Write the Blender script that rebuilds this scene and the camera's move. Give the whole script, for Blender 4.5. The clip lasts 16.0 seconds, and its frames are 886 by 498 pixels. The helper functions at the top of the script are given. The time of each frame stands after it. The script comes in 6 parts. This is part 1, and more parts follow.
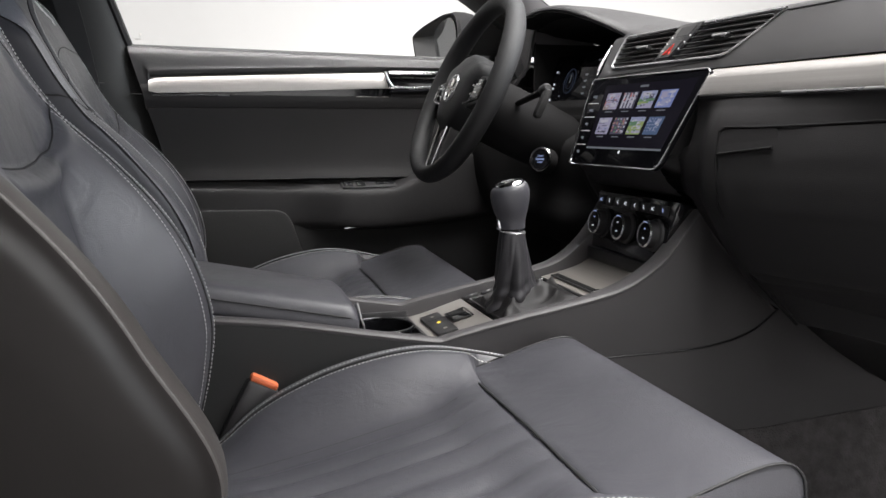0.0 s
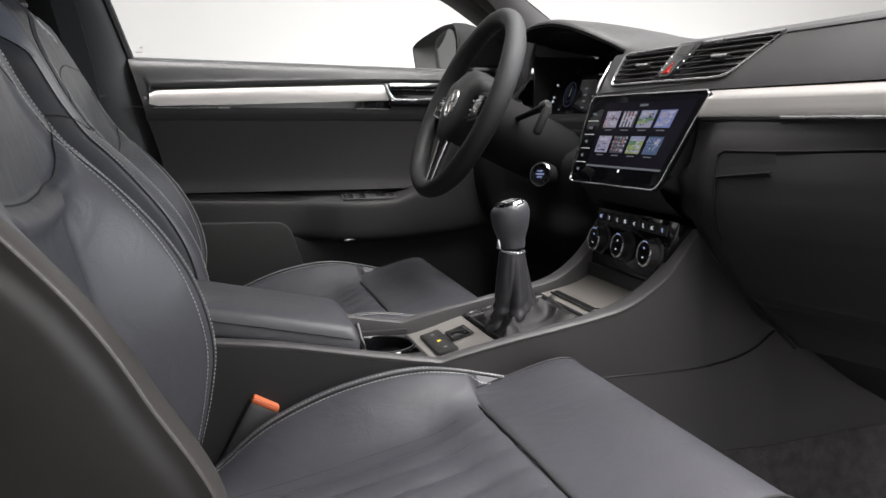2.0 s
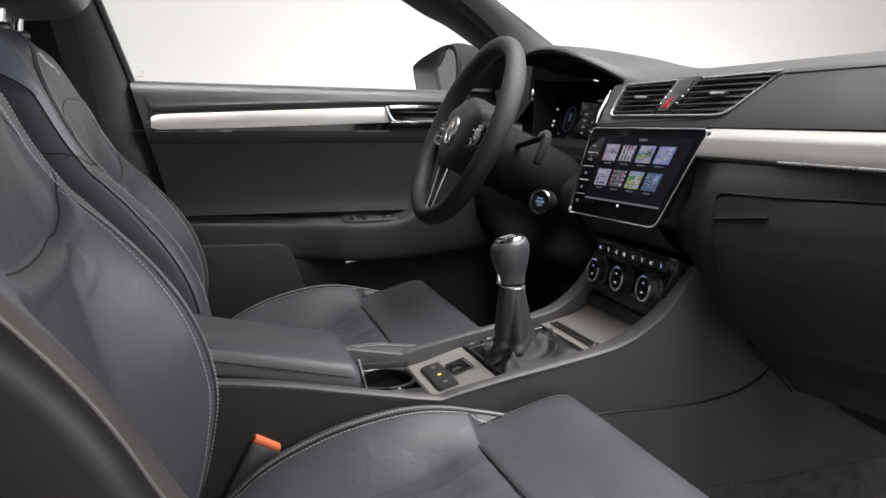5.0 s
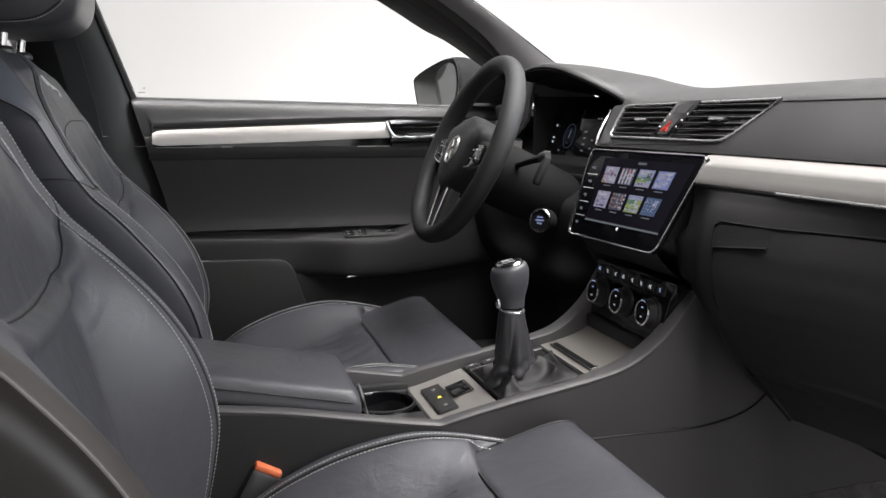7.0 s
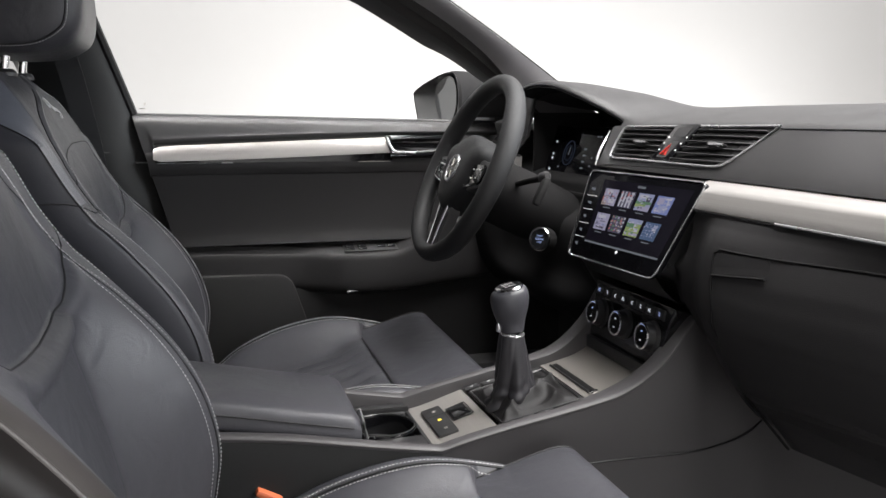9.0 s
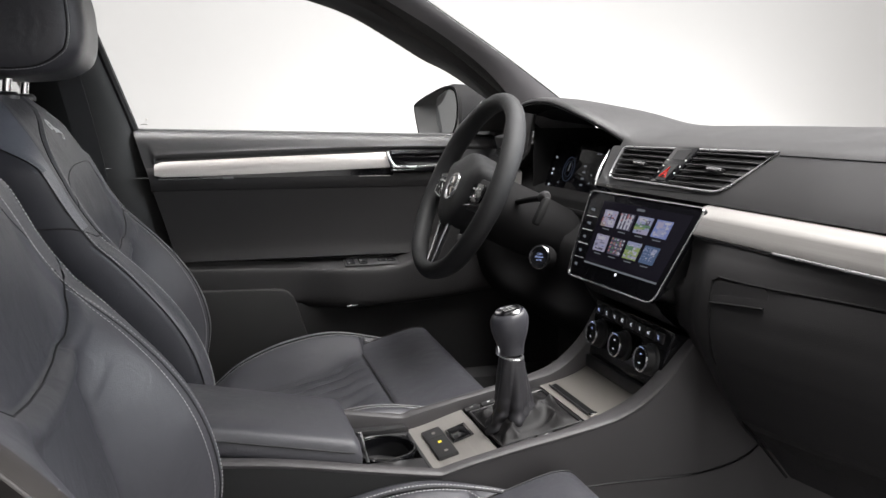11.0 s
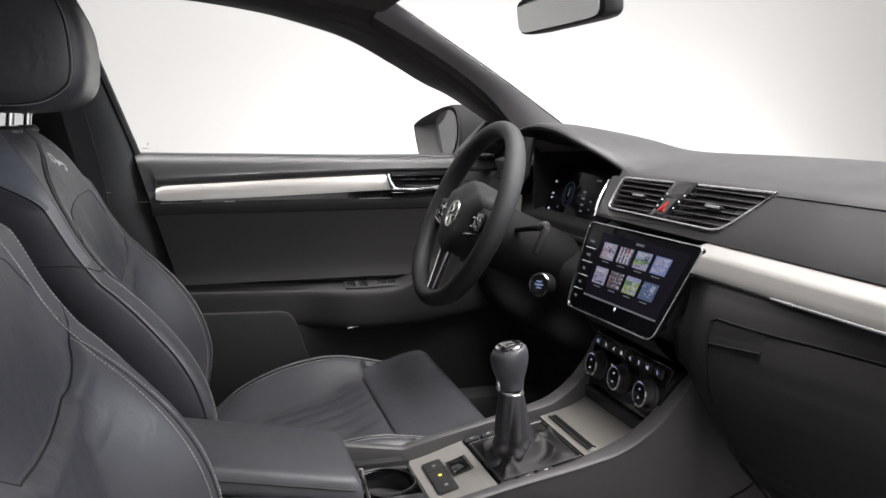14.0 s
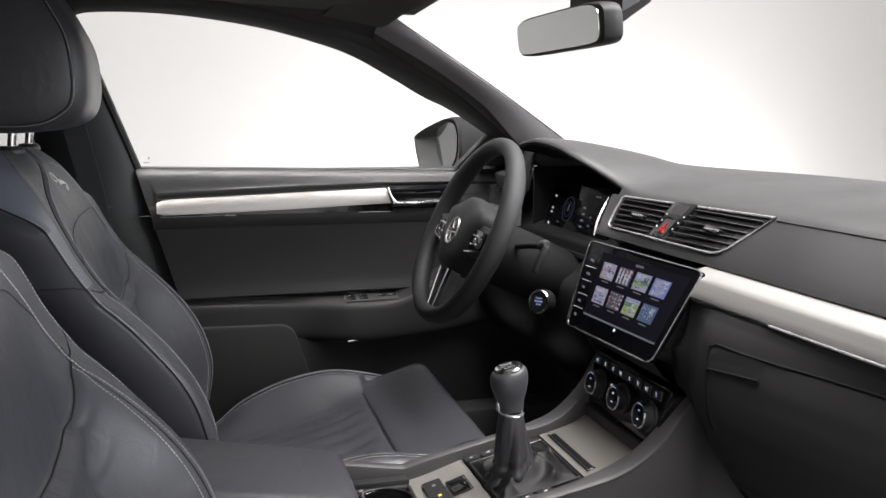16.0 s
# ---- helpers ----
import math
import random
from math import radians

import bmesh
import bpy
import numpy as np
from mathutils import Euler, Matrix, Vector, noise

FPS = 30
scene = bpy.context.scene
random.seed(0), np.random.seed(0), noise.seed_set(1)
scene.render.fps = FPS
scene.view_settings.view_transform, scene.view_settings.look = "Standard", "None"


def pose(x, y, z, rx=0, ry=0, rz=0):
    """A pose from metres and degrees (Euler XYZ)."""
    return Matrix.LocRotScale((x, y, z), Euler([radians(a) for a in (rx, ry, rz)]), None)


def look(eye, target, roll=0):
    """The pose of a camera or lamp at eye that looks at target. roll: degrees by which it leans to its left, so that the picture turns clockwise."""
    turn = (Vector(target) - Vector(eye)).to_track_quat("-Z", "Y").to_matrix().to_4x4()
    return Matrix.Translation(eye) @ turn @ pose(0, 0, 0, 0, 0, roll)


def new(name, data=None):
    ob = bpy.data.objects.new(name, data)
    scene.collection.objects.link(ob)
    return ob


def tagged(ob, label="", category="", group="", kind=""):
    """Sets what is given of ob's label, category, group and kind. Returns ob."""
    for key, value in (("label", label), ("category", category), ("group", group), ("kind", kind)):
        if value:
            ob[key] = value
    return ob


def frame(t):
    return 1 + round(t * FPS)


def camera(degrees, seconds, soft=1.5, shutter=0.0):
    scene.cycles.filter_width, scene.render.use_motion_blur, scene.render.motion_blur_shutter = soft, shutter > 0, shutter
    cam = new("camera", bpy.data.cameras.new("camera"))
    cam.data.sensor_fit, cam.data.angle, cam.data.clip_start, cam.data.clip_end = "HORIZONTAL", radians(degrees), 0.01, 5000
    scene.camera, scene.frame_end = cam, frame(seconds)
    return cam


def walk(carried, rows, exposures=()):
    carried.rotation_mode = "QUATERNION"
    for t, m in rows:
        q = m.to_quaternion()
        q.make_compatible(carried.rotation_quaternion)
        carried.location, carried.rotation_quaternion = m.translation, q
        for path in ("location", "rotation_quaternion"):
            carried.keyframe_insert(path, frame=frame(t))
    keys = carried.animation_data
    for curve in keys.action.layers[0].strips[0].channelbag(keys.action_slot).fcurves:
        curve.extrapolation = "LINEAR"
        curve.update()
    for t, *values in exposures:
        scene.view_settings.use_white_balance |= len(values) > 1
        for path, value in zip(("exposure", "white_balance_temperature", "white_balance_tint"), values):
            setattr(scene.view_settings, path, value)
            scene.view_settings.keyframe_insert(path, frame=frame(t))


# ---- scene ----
cam = camera(55.42, 16.0)
# The camera stands outside the open passenger door and rises on a slider.
RISE, FAR = 0.25785, 2.43257
BASE = pose(-0.4076, -1.0926, 0.7977, -8.69, 0, -16.24)
ROWS = [
    (0.0, 0.0, 0.0, 0.0, -0.0, -0.0, 0.0),
    (0.5, 0.0013, -0.0013, 0.0231, 0.02, 0.01, -0.02),
    (1.0, -0.0003, -0.0034, 0.0498, -0.0, -0.01, -0.02),
    (1.5, -0.0008, -0.0052, 0.0748, 0.0, -0.02, -0.02),
    (2.0, -0.0016, -0.0074, 0.1033, -0.01, -0.06, -0.02),
    (2.5, -0.0009, -0.0096, 0.1327, 0.02, -0.08, -0.02),
    (3.0, -0.0025, -0.0112, 0.1645, -0.02, -0.07, -0.02),
    (3.5, -0.0027, -0.0131, 0.1949, -0.01, -0.1, -0.03),
    (4.0, -0.0041, -0.0151, 0.2277, -0.03, -0.1, -0.02),
    (6.5, 0.0004, -0.0268, 0.3902, 0.1, -0.21, -0.04),
    (7.0, -0.0005, -0.029, 0.4239, 0.1, -0.22, -0.04),
    (7.5, -0.0005, -0.0309, 0.455, 0.1, -0.24, -0.04),
    (8.0, -0.003, -0.0331, 0.487, 0.05, -0.18, -0.05),
    (8.5, -0.0049, -0.0357, 0.5191, 0.01, -0.24, -0.06),
    (9.0, -0.0046, -0.0373, 0.5521, 0.02, -0.22, -0.07),
    (11.5, -0.0046, -0.0488, 0.7146, 0.06, -0.34, -0.09),
    (12.0, -0.0054, -0.0512, 0.7485, 0.05, -0.35, -0.1),
    (12.5, -0.0068, -0.0533, 0.7787, 0.03, -0.34, -0.1),
    (13.0, -0.0067, -0.0552, 0.8127, 0.04, -0.36, -0.11),
    (13.5, -0.0098, -0.0578, 0.8442, -0.02, -0.39, -0.12),
    (14.0, -0.0091, -0.0595, 0.8769, 0.0, -0.39, -0.12),
    (14.5, -0.009, -0.061, 0.9077, 0.01, -0.4, -0.13),
    (15.0, -0.0104, -0.0638, 0.9403, -0.01, -0.4, -0.14),
    (15.5, -0.0084, -0.065, 0.9705, 0.03, -0.44, -0.16),
    (16.0, -0.0109, -0.0666, 0.9966, -0.02, -0.44, -0.19),
]
walk(cam, [(t, BASE @ pose(RISE * x, RISE * FAR * y, RISE * z, 90 + pitch / FAR, roll, yaw / FAR)) for t, x, y, z, yaw, pitch, roll in ROWS])

# ---- studio light ----
world = bpy.data.worlds.new("studio_air")
world.use_nodes = True
world.node_tree.nodes["Background"].inputs[0].default_value = (0.9, 0.93, 1.0, 1)
world.node_tree.nodes["Background"].inputs[1].default_value = 0.08
scene.world = world


def softbox(name, eye, target, sx, sy, watts, colour=(1, 1, 1)):
    data = bpy.data.lights.new(name, "AREA")
    data.shape, data.size, data.size_y, data.energy, data.color = "RECTANGLE", sx, sy, watts, colour
    ob = new(name, data)
    ob.matrix_world = look(eye, target)
    return ob


softbox("ceiling_softbox", (1.2, -1.2, 5.6), (1.2, -1.2, 0.0), 8.0, 4.6, 3050, (1.0, 0.985, 0.97))
softbox("softbox_front", (3.5, -1.3, 2.25), (-0.4, 0.2, 1.0), 2.2, 1.2, 210, (0.90, 0.95, 1.0))
softbox("wall_wash", (2.6, 4.75, 0.25), (2.6, 5.8, 0.75), 4.4, 0.35, 125)


# ---- materials ----
def material(name, colour, rough=0.5, metal=0.0, grain=0.0, grain_scale=800.0, vary=0.12, vary_scale=9.0, spec=0.5, coat=0.0,
             rough_vary=0.08, stretch=None, emit=None, emit_power=1.0, sheen=0.0, crease=0.0):
    m = bpy.data.materials.new(name)
    m.use_nodes = True
    nt = m.node_tree
    b = nt.nodes["Principled BSDF"]
    b.inputs["Metallic"].default_value = metal
    b.inputs["Specular IOR Level"].default_value = spec
    b.inputs["Coat Weight"].default_value = coat
    b.inputs["Coat Roughness"].default_value = 0.04
    b.inputs["Sheen Weight"].default_value = sheen
    if emit:
        b.inputs["Emission Color"].default_value = (*emit, 1)
        b.inputs["Emission Strength"].default_value = emit_power
    co = nt.nodes.new("ShaderNodeTexCoord")
    out = co.outputs["Object"]
    if stretch:
        mp = nt.nodes.new("ShaderNodeMapping")
        mp.inputs["Scale"].default_value = stretch
        nt.links.new(out, mp.inputs["Vector"])
        out = mp.outputs["Vector"]
    big = nt.nodes.new("ShaderNodeTexNoise")
    big.inputs["Scale"].default_value = vary_scale
    big.inputs["Detail"].default_value = 5
    nt.links.new(out, big.inputs["Vector"])
    ramp = nt.nodes.new("ShaderNodeMapRange")
    ramp.inputs["From Min"].default_value, ramp.inputs["From Max"].default_value = 0.3, 0.7
    ramp.inputs["To Min"].default_value, ramp.inputs["To Max"].default_value = 1 - vary, 1 + vary
    nt.links.new(big.outputs["Fac"], ramp.inputs["Value"])
    mul = nt.nodes.new("ShaderNodeVectorMath")
    mul.operation = "SCALE"
    mul.inputs[0].default_value = colour
    nt.links.new(ramp.outputs["Result"], mul.inputs["Scale"])
    nt.links.new(mul.outputs["Vector"], b.inputs["Base Color"])
    rr = nt.nodes.new("ShaderNodeMapRange")
    rr.inputs["From Min"].default_value, rr.inputs["From Max"].default_value = 0.3, 0.7
    rr.inputs["To Min"].default_value, rr.inputs["To Max"].default_value = rough - rough_vary, min(1, rough + rough_vary)
    nt.links.new(big.outputs["Fac"], rr.inputs["Value"])
    nt.links.new(rr.outputs["Result"], b.inputs["Roughness"])
    if grain:
        fine = nt.nodes.new("ShaderNodeTexVoronoi")
        fine.inputs["Scale"].default_value = grain_scale
        nt.links.new(out, fine.inputs["Vector"])
        bump = nt.nodes.new("ShaderNodeBump")
        bump.inputs["Strength"].default_value = grain
        bump.inputs["Distance"].default_value = 0.001
        nt.links.new(fine.outputs["Distance"], bump.inputs["Height"])
        nt.links.new(bump.outputs["Normal"], b.inputs["Normal"])
        if crease:
            slack = nt.nodes.new("ShaderNodeTexNoise")
            slack.inputs["Scale"].default_value, slack.inputs["Detail"].default_value = 26.0, 3
            slack.inputs["Distortion"].default_value = 0.8
            nt.links.new(out, slack.inputs["Vector"])
            soft_bump = nt.nodes.new("ShaderNodeBump")
            soft_bump.inputs["Strength"].default_value, soft_bump.inputs["Distance"].default_value = crease, 0.01
            nt.links.new(slack.outputs["Fac"], soft_bump.inputs["Height"])
            nt.links.new(soft_bump.outputs["Normal"], bump.inputs["Normal"])
    return m


LEATHER = material("black_leather", (0.044, 0.0438, 0.0510), 0.43, spec=0.5, crease=0.17, grain=0.22, grain_scale=900, vary=0.10, vary_scale=7, rough_vary=0.06)
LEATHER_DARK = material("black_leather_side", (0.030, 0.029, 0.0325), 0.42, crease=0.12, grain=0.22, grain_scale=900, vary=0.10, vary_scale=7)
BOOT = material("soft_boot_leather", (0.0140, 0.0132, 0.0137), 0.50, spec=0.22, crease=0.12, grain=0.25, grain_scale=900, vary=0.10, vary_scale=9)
VINYL = material("soft_grained_vinyl", (0.0165, 0.0158, 0.0165), 0.46, spec=0.50, grain=0.25, grain_scale=1200, vary=0.08, vary_scale=5)
RIM = material("lit_grey_console_rim", (0.050, 0.047, 0.049), 0.55, grain=0.25, grain_scale=1100, vary=0.08, vary_scale=6)
PLASTIC = material("dark_hard_plastic", (0.033, 0.031, 0.0322), 0.50, spec=0.4, grain=0.2, grain_scale=1200, vary=0.10, vary_scale=6)
LOWDOOR = material("black_plastic_and_door_shade", (0.0125, 0.0122, 0.0125), 0.7, spec=0.25, grain=0.3, grain_scale=500)
DEEP = material("black_matt_plastic", (0.019, 0.0185, 0.019), 0.65, grain=0.3, grain_scale=500)
SEAM = material("seam_shadow_gap", (0.012, 0.012, 0.013), 0.7)
# the pillar's own plastic; on the console's rear side it holds shade
PILLAR_DARK = material("pillar_plastic_and_shade", (0.0145, 0.0148, 0.0150), 0.55, spec=0.3, grain=0.12, grain_scale=1200)
CARPET = material("black_carpet", (0.075, 0.071, 0.072), 0.95, grain=1.0, grain_scale=350, vary=0.25, vary_scale=60, spec=0.1)
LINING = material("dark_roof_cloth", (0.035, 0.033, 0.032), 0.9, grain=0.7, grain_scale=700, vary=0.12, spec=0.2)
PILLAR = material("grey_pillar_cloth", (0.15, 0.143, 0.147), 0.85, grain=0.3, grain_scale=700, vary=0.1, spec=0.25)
SILVER = material("brushed_silver_trim", (0.362, 0.346, 0.334), 0.38, metal=0.66, vary=0.06, vary_scale=120, stretch=(0.04, 0.04, 6.0), rough_vary=0.05)
PLATE = material("warm_grey_brushed_plate", (0.34, 0.32, 0.30), 0.42, metal=0.55, vary=0.08, vary_scale=160, stretch=(1.0, 0.03, 1.0))
TRAY = material("brown_grey_brushed_tray", (0.24, 0.222, 0.205), 0.45, metal=0.45, vary=0.08, vary_scale=160, stretch=(1.0, 0.03, 1.0))
CHROME = material("polished_chrome", (0.78, 0.78, 0.79), 0.16, metal=1.0, vary=0.02, rough_vary=0.03)
BRIGHT = material("satin_chrome_edging", (0.52, 0.52, 0.53), 0.24, metal=0.75, vary=0.03)
GLOSS = material("piano_black", (0.006, 0.006, 0.007), 0.10, coat=0.3, vary=0.05, rough_vary=0.03)
SATIN = material("satin_black", (0.025, 0.0245, 0.0255), 0.38, vary=0.08)
RUBBER = material("wheel_leather", (0.0175, 0.0175, 0.0185), 0.62, spec=0.3, grain=0.3, grain_scale=600, vary=0.08)
THREAD = material("pale_grey_thread", (0.40, 0.395, 0.40), 0.8, vary=0.15, vary_scale=90)
ORANGE = material("orange_buckle_plastic", (0.62, 0.15, 0.06), 0.45, vary=0.05)
TINT = bpy.data.materials.new("dark_tinted_glass")
TINT.use_nodes = True
tb = TINT.node_tree.nodes["Principled BSDF"]
tb.inputs["Base Color"].default_value, tb.inputs["Roughness"].default_value = (0.80, 0.81, 0.81, 1), 0.0
tb.inputs["Transmission Weight"].default_value, tb.inputs["IOR"].default_value = 1.0, 1.02
CLEAR = bpy.data.materials.new("clear_window_glass")
CLEAR.use_nodes = True
cb = CLEAR.node_tree.nodes["Principled BSDF"]
cb.inputs["Base Color"].default_value, cb.inputs["Roughness"].default_value = (0.99, 0.99, 0.99, 1), 0.0
cb.inputs["Transmission Weight"].default_value, cb.inputs["IOR"].default_value = 1.0, 1.03
WEB = material("black_belt_webbing", (0.02, 0.02, 0.022), 0.75, grain=0.8, grain_scale=900)
BACKDROP = material("pale_grey_studio_wall", (0.265, 0.261, 0.257), 0.9, vary=0.02, vary_scale=0.7)
WHITE = material("studio_white", (0.80, 0.79, 0.78), 0.9, vary=0.02, vary_scale=0.7)
DRAPE = material("grey_studio_wall", (0.70, 0.70, 0.71), 0.95, vary=0.1, vary_scale=1.5)
LOWDASH = material("dark_satin_dash_skin", (0.0180, 0.0172, 0.0178), 0.54, spec=0.22, grain=0.2, grain_scale=1100, vary=0.08, vary_scale=5)
FLOORW = material("studio_floor_paint", (0.20, 0.196, 0.194), 0.55, vary=0.05, vary_scale=2)
MIRROR = material("mirror_glass", (0.55, 0.56, 0.56), 0.03, metal=1.0, vary=0.01, rough_vary=0.02)
MARK = material("white_print", (0.7, 0.7, 0.7), 0.6, vary=0.03)
LITMARK = material("backlit_white_print", (0.6, 0.6, 0.62), 0.5, emit=(0.85, 0.9, 1.0), emit_power=0.5)
LITRED = material("red_hazard_print", (0.6, 0.03, 0.02), 0.4, emit=(1.0, 0.05, 0.03), emit_power=0.12)
LITYELLOW = material("yellow_lit_print", (0.7, 0.5, 0.05), 0.4, emit=(1.0, 0.75, 0.05), emit_power=0.6)


def screen_colour(name, c, p=0.6):
    return material(name, (0.004, 0.004, 0.006), 0.12, emit=c, emit_power=p, vary=0.02, spec=0.012)


DISPLAY = material("dark_display_glass", (0.004, 0.004, 0.005), 0.08, spec=0.07, vary=0.02)
WINGGLASS = material("tinted_wing_mirror_glass", (0.38, 0.39, 0.395), 0.05, metal=1.0, vary=0.02, rough_vary=0.02)
WINGRIM = material("reflection_grey_housing", (0.055, 0.055, 0.055), 0.34, spec=0.5, vary=0.1, vary_scale=20)
# for black parts, and for places round the wheel whose shade is coloured in
BLACK = material("black_plastic_and_shade", (0.0115, 0.0112, 0.0115), 0.85, spec=0.08)
# passenger seat's outer flank: its shade is put into the leather colour
SEATSIDE = material("shaded_seat_side_leather", (0.0048, 0.0041, 0.0039), 0.42, spec=0.12, grain=0.04, grain_scale=1400, vary=0.12)
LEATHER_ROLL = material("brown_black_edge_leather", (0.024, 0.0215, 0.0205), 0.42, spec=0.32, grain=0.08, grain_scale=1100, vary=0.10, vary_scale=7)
# strap leather is paler and bluer: window sheen is put into its colour
LEATHER_STRAP = material("sheen_pale_strap_leather", (0.098, 0.103, 0.122), 0.38, spec=0.55, crease=0.08, grain=0.2, grain_scale=900, vary=0.10, vary_scale=7)
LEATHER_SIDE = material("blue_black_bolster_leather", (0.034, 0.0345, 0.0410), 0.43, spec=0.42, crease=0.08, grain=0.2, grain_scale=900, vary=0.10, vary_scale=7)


# ---- mesh helpers ----
def crv(pts, n):
    """n points on a smooth curve through a few."""
    p = np.array(pts, float)
    p = np.vstack([2 * p[0] - p[1], p, 2 * p[-1] - p[-2]])
    out = []
    m = len(pts) - 1
    for s in np.linspace(0, m, n):
        i = min(int(s), m - 1)
        t = s - i
        a, b, c, d = p[i], p[i + 1], p[i + 2], p[i + 3]
        out.append(0.5 * (2 * b + (c - a) * t + (2 * a - 5 * b + 4 * c - d) * t * t + (3 * b - a - 3 * c + d) * t ** 3))
    return np.array(out)


def fn(xs, ys):
    """A smooth function through a few values."""
    xs, ys = np.array(xs, float), np.array(ys, float)
    slope = np.gradient(ys, xs)

    def f(x):
        x = min(max(x, xs[0]), xs[-1])
        i = min(max(int(np.searchsorted(xs, x)) - 1, 0), len(xs) - 2)
        h = xs[i + 1] - xs[i]
        t = (x - xs[i]) / h
        return float((2 * t**3 - 3 * t**2 + 1) * ys[i] + (t**3 - 2 * t**2 + t) * h * slope[i] + (3 * t**2 - 2 * t**3) * ys[i + 1] + (t**3 - t**2) * h * slope[i + 1])
    return f


def sm(t):
    t = min(max(t, 0.0), 1.0)
    return t * t * (3 - 2 * t)


def loft(rows, ring=False, caps=False, bm=None):
    """A skin over rows of equally many points; ring: each row is closed."""
    bm = bm or bmesh.new()
    vs = [[bm.verts.new(p) for p in r] for r in rows]
    n = len(rows[0])
    for a, b in zip(vs, vs[1:]):
        for i in range(n if ring else n - 1):
            j = (i + 1) % n
            bm.faces.new((a[i], a[j], b[j], b[i]))
    if caps:
        bm.faces.new(vs[0])
        bm.faces.new(vs[-1])
    bmesh.ops.recalc_face_normals(bm, faces=bm.faces)
    return bm


def thick(bm, d):
    """Gives a skin the thickness d, on its inner side."""
    bmesh.ops.recalc_face_normals(bm, faces=bm.faces)
    bmesh.ops.solidify(bm, geom=bm.faces[:], thickness=d)
    return bm


def tube(path, r, n=8, bm=None, closed=False):
    bm = bm or bmesh.new()
    p = [Vector(q) for q in path]
    rows, side = [], None
    m = len(p)
    for i, q in enumerate(p):
        if closed:
            d = (p[(i + 1) % m] - p[i - 1]).normalized()
        else:
            d = (p[min(i + 1, m - 1)] - p[max(i - 1, 0)]).normalized()
        if side is None:
            side = d.orthogonal().normalized()
        side = (side - d * side.dot(d)).normalized()
        up = d.cross(side)
        rr = r(i / max(1, m - 1)) if callable(r) else r
        rows.append([q + rr * (math.cos(2 * math.pi * k / n) * side + math.sin(2 * math.pi * k / n) * up) for k in range(n)])
    if closed:
        rows.append(rows[0])
    loft(rows, ring=True, caps=not closed, bm=bm)
    if closed:
        bmesh.ops.remove_doubles(bm, verts=bm.verts, dist=1e-6)
    return bm


def box(c, size, r=0.002, m=None, seg=2, bm=None):
    """A block with rounded edges at c; m turns it."""
    own = bmesh.new()
    bmesh.ops.create_cube(own, size=1)
    bmesh.ops.scale(own, vec=size, verts=own.verts)
    if r:
        bmesh.ops.bevel(own, geom=own.edges[:], offset=r, segments=seg, profile=0.5, affect="EDGES")
    own.transform(Matrix.Translation(c) @ (m or Matrix()))
    return join(bm, own)


def join(bm, own):
    if bm is None:
        return own
    me = bpy.data.meshes.new("tmp")
    own.to_mesh(me)
    bm.from_mesh(me)
    bpy.data.meshes.remove(me)
    own.free()
    return bm


def lathe(profile, m, n=32, bm=None, caps=True):
    """Turns a profile of (radius, height) round the local z of m."""
    rows = [[m @ Vector((r * math.cos(2 * math.pi * k / n), r * math.sin(2 * math.pi * k / n), h)) for k in range(n)] for r, h in profile]
    own = bmesh.new()
    loft(rows, ring=True, caps=caps, bm=own)
    return join(bm, own)


def slab(outline, depth, r=0.0, seg=2, bm=None):
    """A plate with the outline of 3D points (in one plane), pushed along the vector depth, its front edge rounded."""
    own = bmesh.new()
    a = [own.verts.new(p) for p in outline]
    b = [own.verts.new(Vector(p) + Vector(depth)) for p in outline]
    n = len(a)
    top = own.faces.new(a)
    own.faces.new(b[::-1])
    for i in range(n):
        own.faces.new((a[i], b[i], b[(i + 1) % n], a[(i + 1) % n]))
    bmesh.ops.recalc_face_normals(own, faces=own.faces)
    if r:
        bmesh.ops.bevel(own, geom=list(top.edges), offset=r, segments=seg, profile=0.5, affect="EDGES")
    return join(bm, own)


def rounded(corners, r, n=5):
    """A polygon of 3D corners with its corners rounded."""
    out, m = [], len(corners)
    for i in range(m):
        p, a, b = Vector(corners[i]), Vector(corners[i - 1]), Vector(corners[(i + 1) % m])
        rr = r[i] if isinstance(r, (list, tuple)) else r
        da, db = (a - p), (b - p)
        pa, pb = p + da.normalized() * min(rr, da.length * 0.49), p + db.normalized() * min(rr, db.length * 0.49)
        for k in range(n):
            t = k / (n - 1)
            out.append((1 - t) ** 2 * pa + 2 * t * (1 - t) * p + t * t * pb)
    return out


def stitches(path, up, gap=0.0048, long=0.0033, wide=0.0013):
    """Short threads laid along a path; up(i) lifts them off the leather."""
    bm = bmesh.new()
    p = [Vector(q) for q in path]
    acc = 0.0
    for i in range(len(p) - 1):
        d = p[i + 1] - p[i]
        L = d.length
        if L < 1e-7:
            continue
        d.normalize()
        while acc < L:
            c = p[i] + d * acc
            u = Vector(up(i)).normalized()
            s = d.cross(u).normalized()
            v = []
            for a, b, h in ((-1, -1, 0), (-1, 1, 0), (1, 1, 0), (1, -1, 0), (-0.6, 0, 1), (0.6, 0, 1)):
                v.append(bm.verts.new(c + d * a * long / 2 + s * b * wide / 2 + u * h * 0.0009))
            for f in ((0, 1, 4), (3, 5, 2), (0, 4, 5, 3), (1, 2, 5, 4)):
                bm.faces.new([v[k] for k in f])
            acc += gap
        acc -= L
    bmesh.ops.recalc_face_normals(bm, faces=bm.faces)
    return bm


def base(ob):
    while ob.parent:
        ob = ob.parent
    return ob.location


